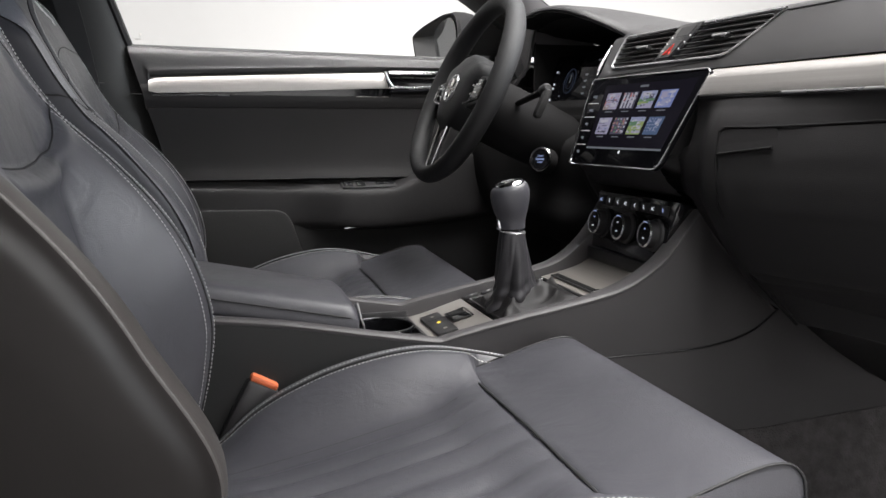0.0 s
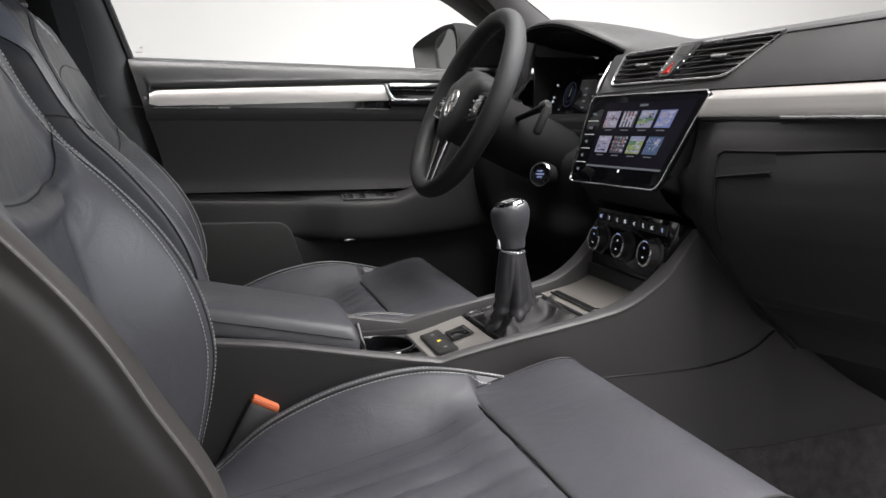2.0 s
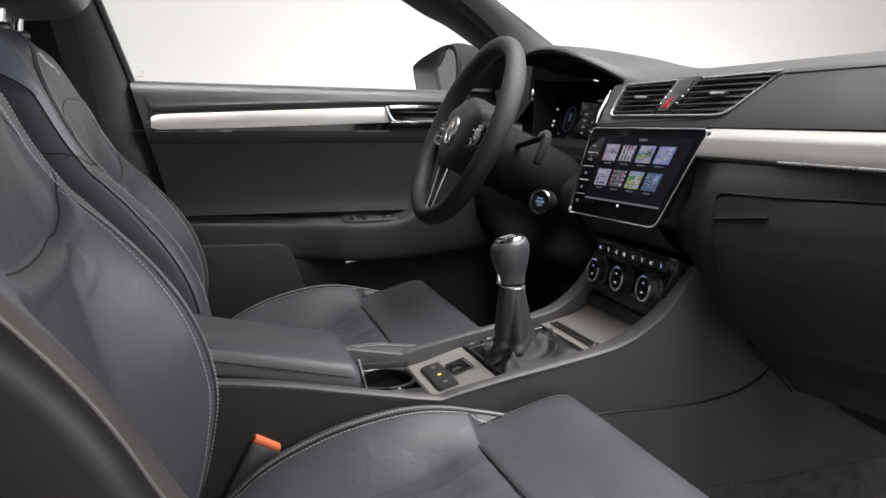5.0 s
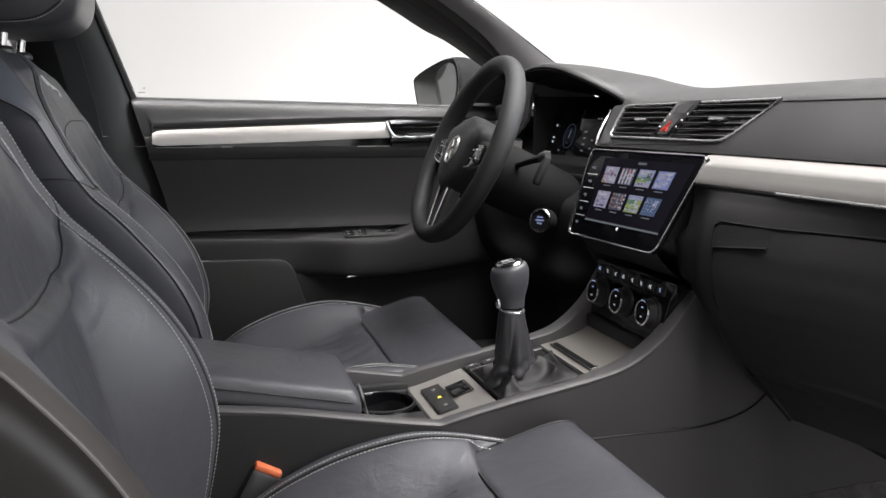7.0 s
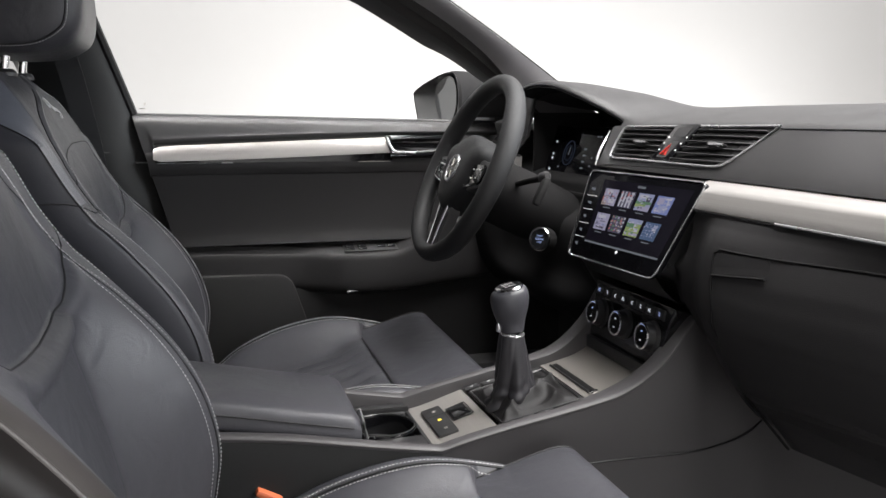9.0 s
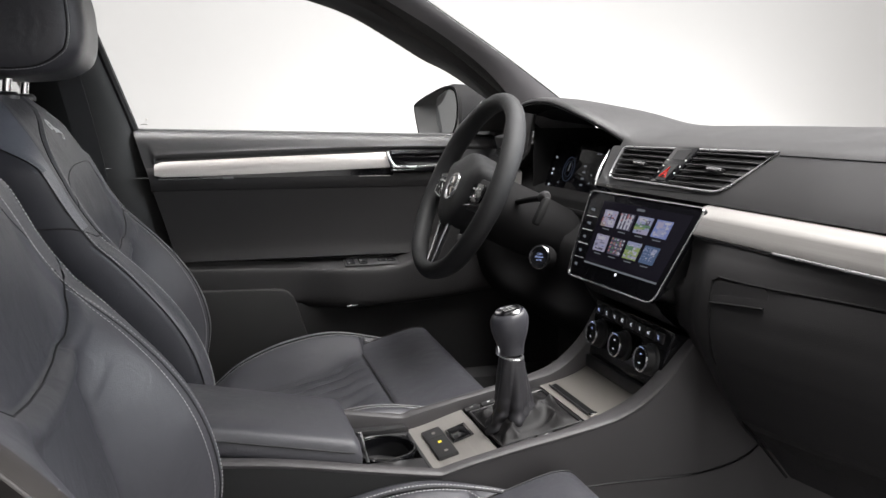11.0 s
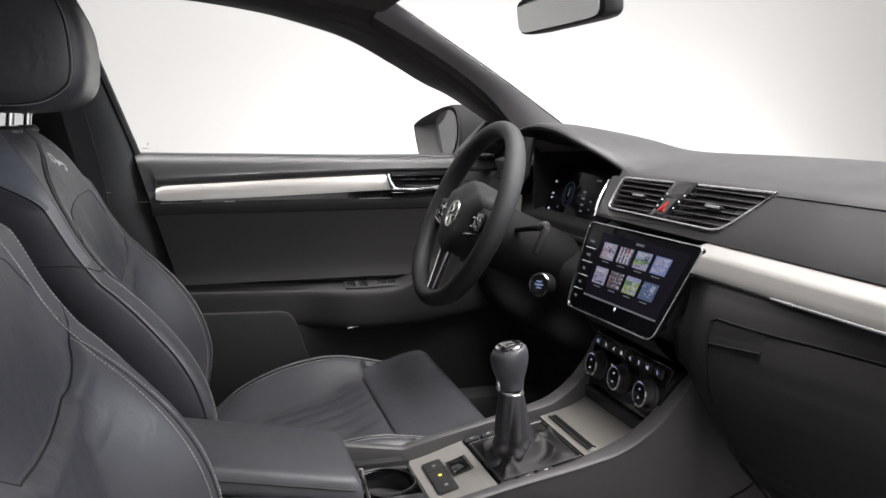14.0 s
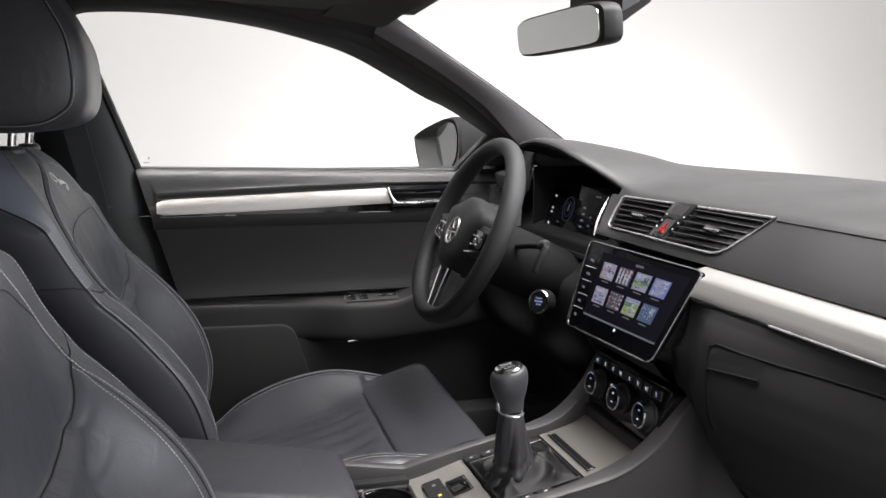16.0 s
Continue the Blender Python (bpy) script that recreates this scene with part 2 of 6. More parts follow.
def thing(name, at, label, category, group="", kind=""):
    ob = new(name)
    ob.empty_display_size = 0.05
    ob.location = at
    return tagged(ob, label, category, group, kind)


def part(name, bm, mat, parent=None, label="", sharp=38, flat=False):
    me = bpy.data.meshes.new(name)
    if parent is not None:
        bm.transform(Matrix.Translation(-base(parent)))
    bm.to_mesh(me)
    bm.free()
    me.materials.append(mat)
    if not flat:
        me.shade_smooth()
        me.set_sharp_from_angle(angle=radians(sharp))
    ob = new(name, me)
    ob.parent = parent
    return tagged(ob, label) if label else ob


def single(name, bm, mat, label, category="", kind="", sharp=38, group=""):
    return tagged(part(name, bm, mat, None, "", sharp), label, category, group, kind)


def words(text, size, m):
    """Raised lettering in the built-in font, centred at m, facing its local z."""
    cu = bpy.data.curves.new("words", "FONT")
    cu.body, cu.size, cu.align_x, cu.align_y, cu.extrude = text, size, "CENTER", "CENTER", 0.0002
    ob = bpy.data.objects.new("words", cu)
    me = bpy.data.meshes.new_from_object(ob)
    bm = bmesh.new()
    bm.from_mesh(me)
    bm.transform(m)
    bpy.data.objects.remove(ob)
    bpy.data.curves.remove(cu)
    bpy.data.meshes.remove(me)
    return bm


def facing(at, normal, up=(0, 0, 1)):
    """A pose at a place whose z is the normal and whose y is as near to up as can be."""
    z = Vector(normal).normalized()
    x = Vector(up).cross(z).normalized()
    y = z.cross(x)
    return Matrix.Translation(at) @ Matrix((x, y, z)).transposed().to_4x4()


# ---- studio and the shell of the car ----
single("studio_floor", box((0, 0, -0.05), (24, 24, 0.1), 0), FLOORW, "pale painted studio floor under the car", "floor", "structure")
cove = [(y, z) for y, z in [(3.9, 0.0), (4.6, 0.03), (5.2, 0.2), (5.6, 0.55), (5.8, 1.1), (5.85, 2.0), (5.85, 6.0)]]
cc = crv([(0, y, z) for y, z in cove], 24)
single("wall_north", thick(loft([[(x, p[1], p[2] + 0.002) for p in cc] for x in (-11, -5, 0, 5, 11)]), -0.1), BACKDROP, "pale curved studio backdrop wall", "wall", "structure")
single("wall_south", box((0, -8, 3), (22, 0.2, 6), 0), DRAPE, "plain grey studio wall", "wall", "structure")
single("wall_east", box((11.1, -1, 3), (0.2, 14.4, 6), 0), DRAPE, "plain grey studio wall", "wall", "structure")
single("wall_west", box((-11.1, -1, 3), (0.2, 14.4, 6), 0), DRAPE, "plain grey studio wall", "wall", "structure")
single("ceiling", box((0, -1, 6.1), (22.4, 14.4, 0.2), 0), WHITE, "plain white studio ceiling", "ceiling", "structure")

single("floor", loft([[(x, y, 0.235 + (0.10 if abs(y) < 0.12 else 0.0) + (0.3 * sm((x - 0.55) / 0.35))) for y in (-0.74, -0.4, -0.16, -0.12, -0.11, 0.11, 0.12, 0.16, 0.4, 0.74)]
                      for x in np.linspace(-1.5, 0.95, 26)]), CARPET, "black carpet on the cabin floor", "floor", "structure")
single("under_floor", box((-0.3, 0, 0.19), (2.7, 1.6, 0.04), 0.01), DEEP, "black floor pan under the carpet", "floor pan", "structure")
single("wall_firewall", box((1.0, 0, 0.56), (0.06, 1.6, 0.72), 0.01), DEEP, "black bulkhead behind the footwell", "bulkhead", "structure")
single("wall_rear", box((-1.55, 0, 0.75), (0.06, 1.56, 1.1), 0.01), DEEP, "black panel closing the rear of the cabin", "panel", "structure")
single("car_sill", box((-0.3, -0.72, 0.27), (1.9, 0.1, 0.12), 0.03), PLASTIC, "black sill under the open passenger door", "sill", "structure")
single("driver_sill", box((-0.1, 0.755, 0.29), (1.9, 0.13, 0.20), 0.03), DEEP, "black sill under the driver's door", "sill", "structure")
# out of view, added to block light from the open rear side
single("near_rear_blocker", box((-1.15, -0.79, 0.72), (0.80, 0.07, 0.96), 0.03), DEEP, "unseen closed rear door added to hold back light", "car door", "structure")
# unseen rail over the doorway, added to shade the dashboard pad
single("near_rail_blocker", box((-0.80, -0.665, 1.275), (1.52, 0.10, 0.11), 0.03), LINING, "unseen roof rail over the open doorway, added for its shade", "roof rail", "structure")

# roof: a shallow vault with a rolled edge
roof = []
for x in np.linspace(-1.55, 0.02, 14):
    roof.append([(x + 0.03 * (1 - (y / 0.6) ** 2) * sm((x + 0.3) / 0.3), y, 1.30 + 0.03 * (1 - (y / 0.6) ** 2) + 0.02 * (1 - sm((x + 0.6) / 0.6))) for y in np.linspace(-0.62, 0.60, 13)])
single("roof_lining", thick(loft(roof), 0.04), LINING, "dark cloth roof lining over the seats", "roof", "structure")

# ---- driver's side: door, pillars, mirrors ----
lean = fn([0.90, 0.95, 1.10, 1.26], [0.81, 0.80, 0.745, 0.68])
top_edge = [tuple(p) for p in crv([(-0.64, 0.690, 1.235), (-0.60, 0.682, 1.256), (-0.45, 0.681, 1.258), (-0.288, 0.688, 1.240), (-0.165, 0.699, 1.213), (-0.085, 0.708, 1.187), (0.004, 0.727, 1.144), (0.079, 0.743, 1.105), (0.152, 0.755, 1.073),
                                   (0.30, 0.785, 0.985)], 48)]


def strip(name, lo, hi, mat, label, category, bulge=0.02, d=0.03, kind="structure"):
    rows = []
    for a, b in zip(lo, hi):
        a, b = Vector(a), Vector(b)
        rows.append([a + (b - a) * t + Vector((0, -bulge * math.sin(math.pi * t), 0)) for t in np.linspace(0, 1, 7)])
    bm = loft(rows)
    bmesh.ops.solidify(bm, geom=bm.faces[:], thickness=d)
    return single(name, bm, mat, label, category, kind)


frame_top = [tuple(p) for p in crv([(-0.66, 0.645, 1.275), (-0.60, 0.645, 1.290), (-0.45, 0.645, 1.290), (-0.288, 0.650, 1.272), (-0.165, 0.660, 1.248), (-0.045, 0.682, 1.218), (0.05, 0.684, 1.167), (0.125, 0.690, 1.125), (0.23, 0.700, 1.050),
                                    (0.36, 0.730, 0.945)], 48)]
mid_line = [tuple(Vector(a) * 0.45 + Vector(b) * 0.55 + Vector((0, -0.004, 0))) for a, b in zip(top_edge, frame_top)]
strip("door_frame", top_edge, mid_line, DEEP, "black door frame over the driver's window", "door frame", 0.004, 0.004)
strip("door_frame_trim", mid_line, frame_top, LINING, "dark cloth edge inside the door frame", "door frame", 0.004, 0.004)
roof_edge = [(x, 0.60, 1.315 - 0.012 * sm((x + 0.25) / 0.3)) for x in np.linspace(-0.66, -0.05, 48)]
strip("roof_rail", [p for p in frame_top[:27]], [roof_edge[i * 47 // 26] for i in range(27)], LINING, "dark cloth roof rail above the driver's window", "roof rail", 0.01, 0.004)

lo = crv([p for p in frame_top if p[0] > -0.06], 30)
hi = crv([(-0.036, 0.62, 1.268), (0.071, 0.62, 1.201), (0.191, 0.62, 1.126), (0.28, 0.623, 1.068), (0.375, 0.632, 1.005), (0.50, 0.65, 0.92)], 30)
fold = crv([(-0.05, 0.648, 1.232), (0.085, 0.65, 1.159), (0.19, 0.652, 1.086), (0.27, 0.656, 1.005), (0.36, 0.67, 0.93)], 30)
# the fold's change of shade is put into the two cloth colours
strip("a_pillar_lower_trim", lo, fold, LINING, "lower face of the windscreen pillar, shade in its dark colour", "pillar", 0.006, 0.006)
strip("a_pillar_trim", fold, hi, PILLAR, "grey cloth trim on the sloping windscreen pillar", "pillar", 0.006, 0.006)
single("roof_corner", loft([[(-0.16, 0.60, 1.315), (-0.16, 0.635, 1.28), (-0.16, 0.66, 1.2475)], [(-0.09, 0.60, 1.31), (-0.09, 0.645, 1.265), (-0.10, 0.672, 1.236)], [(-0.036, 0.605, 1.285), (-0.036, 0.635, 1.25), (-0.04, 0.682, 1.218)]]), LINING,
       "dark cloth roof corner above the windscreen pillar", "roof corner", "structure")
# unseen mirrored pillar, added to shade the dashboard pad
strip("near_pillar_blocker", [(x, -y, z) for x, y, z in lo], [(x, -y, z) for x, y, z in hi], PILLAR, "unseen windscreen pillar trim by the open doorway, added for its shade", "pillar", -0.01, 0.006)
single("windscreen_seal", tube(hi, 0.0026, 6), BLACK, "black rubber seal along the windscreen edge", "seal", "structure")
head = crv([(-0.036, 0.62, 1.264), (0.0, 0.40, 1.30), (0.03, 0.0, 1.31), (0.0, -0.40, 1.30), (-0.036, -0.62, 1.264)], 20)
single("windscreen_header", thick(loft([[(x + 0.025 - 0.030 * sm((abs(y) - 0.30) / 0.25), y, z - 0.002 + 0.006 * sm((abs(y) - 0.35) / 0.25)), (x - 0.012 * sm((abs(y) - 0.35) / 0.25), y, z - 0.008 + 0.010 * sm((abs(y) - 0.35) / 0.25)), (x - 0.05, y, z + 0.008), (x - 0.12, y, z + 0.02)] for x, y, z in head]), 0.03), LINING,
       "dark cloth roof edge above the windscreen", "roof edge", "structure")

# central pillar with its belt guide
bp = []
for z in np.linspace(0.28, 1.27, 24):
    xe = fn([0.28, 0.74, 0.95, 1.26], [-0.41, -0.475, -0.530, -0.638])(z)
    yy = lean(max(z, 0.9)) - 0.012
    bp.append([(xe, yy + 0.05, z), (xe - 0.004, yy + 0.004, z), (xe - 0.03, yy - 0.02, z), (xe - 0.10, yy - 0.03, z), (xe - 0.17, yy - 0.012, z), (xe - 0.19, yy + 0.05, z)])
single("b_pillar_trim", thick(loft(bp), 0.01), PILLAR_DARK, "dark plastic trim on the central door pillar", "pillar", "structure")
belt = thing("seat_belt", (-0.60, 0.75, 0.4), "black webbing seat belt hanging on the central pillar", "seat belt")
part("webbing", thick(loft([[(x - 0.022, y, z), (x + 0.022, y - 0.004, z)] for x, y, z in crv([(-0.66, 0.675, 1.13), (-0.63, 0.71, 1.0), (-0.60, 0.742, 0.8), (-0.57, 0.755, 0.42)], 20)]), 0.0015), WEB, belt)
part("guide", box((-0.66, 0.672, 1.135), (0.06, 0.014, 0.03), 0.006), GLOSS, belt, "glossy black belt guide")
single("rear_roof_rail", box((-1.1, 0.66, 1.285), (0.92, 0.12, 0.08), 0.03), LINING, "dark cloth roof rail above the rear window", "roof rail", "structure")
rp = single("window_2", box((-1.13, 0.745, 1.10), (0.80, 0.004, 0.33), 0, Euler((radians(22), 0, 0)).to_matrix().to_4x4()), TINT, "dark tinted rear side window", "window", "structure")
rp.visible_shadow = False
single("kick_panel", box((0.66, 0.79, 0.56), (0.72, 0.06, 0.72), 0.02), DEEP, "black side panel of the driver's footwell", "panel", "structure")
single("rear_side_panel", box((-1.10, 0.80, 0.60), (0.86, 0.06, 0.70), 0.02), DEEP, "dark panel beside the rear seats", "panel", "structure")

# the door
door = thing("driver_door", (-0.1, 0.80, 0.28), "closed driver's door with black padding and silver strip", "car door")
XS = np.linspace(-0.535, 0.42, 32)


def along(profile, xs=XS, slant=None, dy=0.0):
    rows = []
    for x in xs:
        dx = slant(x) if slant else 0
        rows.append([(x + 0.27 * (0.95 - z) * (0.42 - x) / 0.92, y + dy + dx, z) for y, z in profile])
    return rows


s_top = fn([-0.493, -0.45, -0.295, 0.01], [0.8835, 0.8855, 0.8915, 0.9015])
s_bot = fn([-0.493, -0.45, -0.295, 0.01], [0.8515, 0.8525, 0.8560, 0.8665])


def pad_foot(x):
    """Lower edge of the top pad: it sits on the silver strip, and behind its rear end reaches the joint below."""
    return 0.8515 + (s_top(max(x, -0.493)) + 0.0025 - 0.8515) * sm((x + 0.4985) / 0.008)


rows = []
for x in np.r_[np.linspace(-0.535, -0.485, 16), np.linspace(-0.47, 0.42, 26)]:
    xe = x + 0.27 * 0.07 * (0.42 - x) / 0.92
    b = pad_foot(xe)
    row = []
    for y, z in [tuple(p[1:]) for p in crv([(0, 0.83, 0.935), (0, 0.815, 0.946), (0, 0.800, 0.9488), (0, 0.787, 0.9465), (0, 0.777, 0.938), (0, 0.7715, 0.924), (0, 0.7675, 0.5 * (0.924 + b)), (0, 0.7655, b + 0.012), (0, 0.7665, b + 0.005), (0, 0.7715, b + 0.0008), (0, 0.790, b)], 26)]:
        row.append((x + 0.27 * (0.95 - z) * (0.42 - x) / 0.92, y, z - 0.013 * (x + 0.5) / 0.65 * sm((z - 0.905) / 0.04)))
    rows.append(row)
part("top_pad", loft(rows), VINYL, door)
mid = crv([(0, 0.790, 0.870), (0, 0.781, 0.858), (0, 0.7785, 0.845), (0, 0.7795, 0.837), (0, 0.7835, 0.828), (0, 0.786, 0.77), (0, 0.783, 0.70), (0, 0.774, 0.666)], 24)
part("centre_panel", thick(loft(along([(p[1], p[2]) for p in mid])), 0.02), LOWDASH, door, "smooth dark padded centre panel")
part("panel_seam", tube(crv([(-0.4745, 0.7795, 0.843), (-0.4700, 0.7845, 0.825), (-0.4580, 0.786, 0.77), (-0.4445, 0.7835, 0.71), (-0.4360, 0.777, 0.676)], 20), 0.0016, 6), SEAM, door)
part("grip_seam", tube(crv([(-0.400, 0.772, 0.677), (-0.300, 0.772, 0.6795), (-0.188, 0.773, 0.6785), (-0.163, 0.773, 0.6735), (-0.131, 0.773, 0.663), (-0.06, 0.7735, 0.660), (0.006, 0.7735, 0.661)], 40), 0.0014, 6), SEAM, door)
part("rear_joint", tube([(-0.530, 0.7665, 0.8507), (-0.500, 0.7655, 0.8507), (-0.486, 0.766, 0.8507)], 0.0012, 6), SEAM, door)
rail_lo = fn([-0.5, -0.3, 0.0, 0.42], [0.660, 0.653, 0.647, 0.70])
arm_rows = []
for x in np.linspace(-0.47, 0.42, 34):
    z0 = rail_lo(x)
    up = 0.055 * sm((x - 0.0) / 0.16)
    q = 0.036 * (1 - sm((x + 0.22) / 0.14))
    arm_rows.append([(x, y, z) for _, y, z in crv([(0, 0.795, z0 + 0.022 + up), (0, 0.768, z0 + 0.014 + up), (0, 0.728 + q, z0 + 0.004 + up), (0, 0.717 + q, z0 - 0.004 + up), (0, 0.7135 + q, z0 - 0.022 + up * 0.8),
                                                   (0, 0.711 + q, z0 - 0.048 + up * 0.5), (0, 0.7105 + q, z0 - 0.070 + up * 0.2), (0, 0.716 + q, z0 - 0.083), (0, 0.74 + 0.5 * q, z0 - 0.088), (0, 0.80, z0 - 0.088)], 26)])
part("armrest", loft(arm_rows), LOWDASH, door)
low = crv([(0, 0.775, 0.60), (0, 0.765, 0.55), (0, 0.768, 0.45), (0, 0.775, 0.34), (0, 0.80, 0.28)], 12)
# lower door and pocket: the armrest's shade is put into the plastic's colour
part("lower_panel", thick(loft(along([(p[1], p[2]) for p in low])), 0.02), LOWDOOR, door)
part("door_pocket", slab(rounded([(-0.47, 0.735, 0.612), (-0.222, 0.735, 0.606), (-0.185, 0.73, 0.49), (-0.15, 0.73, 0.33), (-0.45, 0.73, 0.33)], 0.03), (0, 0.03, 0), 0.006), LOWDOOR, door)
part("pocket_catch", box((-0.0915, 0.722, 0.566), (0.026, 0.018, 0.005), 0.0018, Euler((0, -radians(8), 0)).to_matrix().to_4x4()), BRIGHT, door, "small bright chrome catch")
part("outer_skin", box((-0.05, 0.90, 0.60), (1.1, 0.09, 0.68), 0.04), SATIN, door)

rows = []
for x in np.r_[np.linspace(-0.495, -0.47, 6), np.linspace(-0.45, -0.004, 22)]:
    e = sm((x + 0.497) / 0.018)
    a, b = s_top(x), s_bot(x)
    c = (a + b) / 2
    a, b = c + (a - c) * (0.7 + 0.3 * e), c + (b - c) * (0.7 + 0.3 * e)
    k = 0.018 * (x + 0.004 + 0.015) / 0.02 if x > -0.02 else 0.0
    rows.append([(x + (0.010 * (1 - t) if x > -0.02 else 0), 0.7495 + 0.011 * t + 0.004 * (2 * t - 1) ** 2 + (0.01 if t in (0, 1) else 0), b + (a - b) * t) for t in (0, 0.03, 0.2, 0.5, 0.8, 0.97, 1)])
part("trim_strip", loft(rows, caps=True), SILVER, door, "brushed silver trim strip")
part("chrome_line", tube([(x, 0.7580, 0.8490) for x in np.linspace(-0.488, -0.335, 8)], 0.0011, 6), BRIGHT, door)
part("chrome_line", tube([(x, 0.7580, 0.8482) for x in np.linspace(-0.066, 0.006, 6)], 0.0007, 6), PLATE, door)
part("trim_base", loft([[(x, 0.770, s_bot(x) + 0.003), (x, 0.7580, s_bot(x) + 0.002), (x, 0.7585, 0.8500 - 0.002 * (x + 0.49)), (x, 0.762, 0.8465), (x, 0.79, 0.846)] for x in np.linspace(-0.490, 0.012, 14)]), GLOSS, door, "glossy black band under the trim strip")
bezel = part("handle_recess", thick(loft([[(x, 0.772 - 0.012 * abs(2 * t - 1) ** 3, 0.853 + 0.052 * t) for t in np.linspace(0, 1, 9)] for x in np.linspace(0.008, 0.165, 10)]), 0.01), GLOSS, door, "glossy black recess round the door handle")
part("handle", tube([(-0.002, 0.753, 0.902), (0.004, 0.750, 0.885), (0.012, 0.748, 0.872), (0.020, 0.746, 0.868), (0.06, 0.744, 0.8675), (0.10, 0.746, 0.870), (0.125, 0.752, 0.873)], 0.0028, 8), BRIGHT, bezel, "chrome door handle")
part("lock_tab", box((0.05, 0.762, 0.892), (0.03, 0.006, 0.006), 0.002), SATIN, bezel)
lean_14 = Euler((radians(14), 0, 0)).to_matrix().to_4x4()
sw = part("switch_panel", box((-0.040, 0.744, 0.6560), (0.128, 0.036, 0.004), 0.0015, lean_14), SATIN, door, "black window switch panel")
for k, (dx, dy) in enumerate([(-0.050, 0.007), (-0.022, 0.007), (-0.050, -0.008), (-0.022, -0.008), (0.022, 0.002), (0.044, 0.002)]):
    b = part("switch", box((-0.040 + dx, 0.744 + dy, 0.6592 + dy * 0.25), (0.019, 0.011, 0.004), 0.0016, lean_14), GLOSS, sw)
    part("marking", box((-0.040 + dx - 0.005, 0.7405 + dy, 0.6606 + dy * 0.25), (0.0065, 0.0024, 0.0010), 0.0003, lean_14), CHROME, b, "chrome switch edge")
part("door_light", box((-0.085, 0.752, 0.560), (0.016, 0.004, 0.004), 0.001), CHROME, door, "small shiny reflector low in the door")
part("window_seal", tube([(x, 0.808, 0.949 - 0.013 * (x + 0.5) / 0.65) for x in np.linspace(-0.545, 0.33, 12)], 0.004, 6), DEEP, door)
# sail panel and tweeter at the mirror's foot
part("sail_panel", slab([(0.17, 0.785, 0.945), (0.40, 0.785, 0.945), (0.33, 0.765, 0.975), (0.232, 0.752, 1.018)], (0, 0.03, 0), 0.004), DEEP, door)
part("frame_edge", tube([(-0.532 - 0.10 * t, lean(0.95 + 0.3 * t) - 0.004, 0.95 + 0.30 * t) for t in np.linspace(0, 1, 12)], 0.0095, 8), LOWDOOR, door)

single("b_pillar_seam", tube([(-0.635, 0.752, 0.8715), (-0.60, 0.766, 0.8715), (-0.535, 0.790, 0.8715)], 0.0018, 6), SEAM, "thin dark joint across the pillar trim", "pillar joint", "structure")
pane = [(-0.56, 0.806, 0.925), (0.40, 0.806, 0.925), (0.32, 0.790, 0.985), (0.16, 0.757, 1.085), (0.01, 0.727, 1.158), (-0.16, 0.699, 1.227), (-0.29, 0.688, 1.256), (-0.45, 0.681, 1.275), (-0.64, 0.684, 1.272)]
glass_1 = single("window_1", slab(pane, (0, 0.004, 0.0)), CLEAR, "clear side window in the driver's door", "window", "structure")
glass_1.visible_shadow = False
sticker = thing("window_sticker", (-0.507, 0.792, 0.965), "tiny dark printed mark on the window glass", "sticker")
part("mark", box((-0.507, 0.790, 0.972), (0.004, 0.001, 0.004), 0.0004), PLATE, sticker)
part("mark", box((-0.512, 0.7905, 0.962), (0.014, 0.001, 0.002), 0.0004), SILVER, sticker)
# outside mirror
wing = thing("outside_mirror", (0.25, 0.95, 0.93), "black outside mirror on the driver's door", "wing mirror")
lip_rim = [(1.063, 1.006), (1.041, 1.018), (1.002, 1.038), (0.966, 1.053), (0.937, 1.055), (0.905, 1.050), (0.880, 1.030), (0.868, 0.990), (0.874, 0.940), (0.905, 0.905), (0.970, 0.895), (1.022, 0.905), (1.038, 0.935), (1.050, 0.968)]
glass_rim = [(1.022, 1.009), (1.009, 1.029), (0.969, 1.044), (0.939, 1.042), (0.924, 1.022), (0.921, 0.990), (0.927, 0.962), (0.947, 0.935), (0.973, 0.925), (0.989, 0.932), (1.014, 0.964), (1.021, 0.985)]


def outline(pts, x, k=1.0, n=48, shift=0.0):
    c = np.mean(pts, axis=0)
    return [Vector((x(p[1]), c[0] + (p[1] - c[0]) * k + shift, c[1] + (p[2] - c[1]) * k)) for p in crv([(0, y, z) for y, z in pts + pts[:1]], n + 1)[:-1]]


def lip_x(y):
    """The housing's lip stands further to the rear at its outer end."""
    return 0.202 - 0.062 * sm((y - 0.93) / 0.135)


def glass_x(y):
    return 0.2035 - 0.25 * (y - 0.95)


part("housing", loft([outline(lip_rim, lip_x, 0.985), outline(lip_rim, lambda y: lip_x(y) - 0.002, 1.0), outline(lip_rim, lambda y: lip_x(y) + 0.006, 1.02), outline(lip_rim, lambda y: 0.5 * lip_x(y) + 0.5 * 0.225, 1.06, shift=0.008), outline(lip_rim, lambda y: 0.235, 1.06, shift=0.012),
                      outline(lip_rim, lambda y: 0.262, 0.98, shift=0.012), outline(lip_rim, lambda y: 0.29, 0.78, shift=0.008), outline(lip_rim, lambda y: 0.305, 0.45)], ring=True), BLACK, wing, "matt black mirror housing")
# inner wall greyer than the housing: the reflected white is in its colour
part("inner_rim", loft([outline(glass_rim, lambda y: glass_x(y) + 0.004, 1.05), outline(lip_rim, lip_x, 0.986)], ring=True), WINGRIM, wing, "inner wall of the housing, pale reflection in its grey")
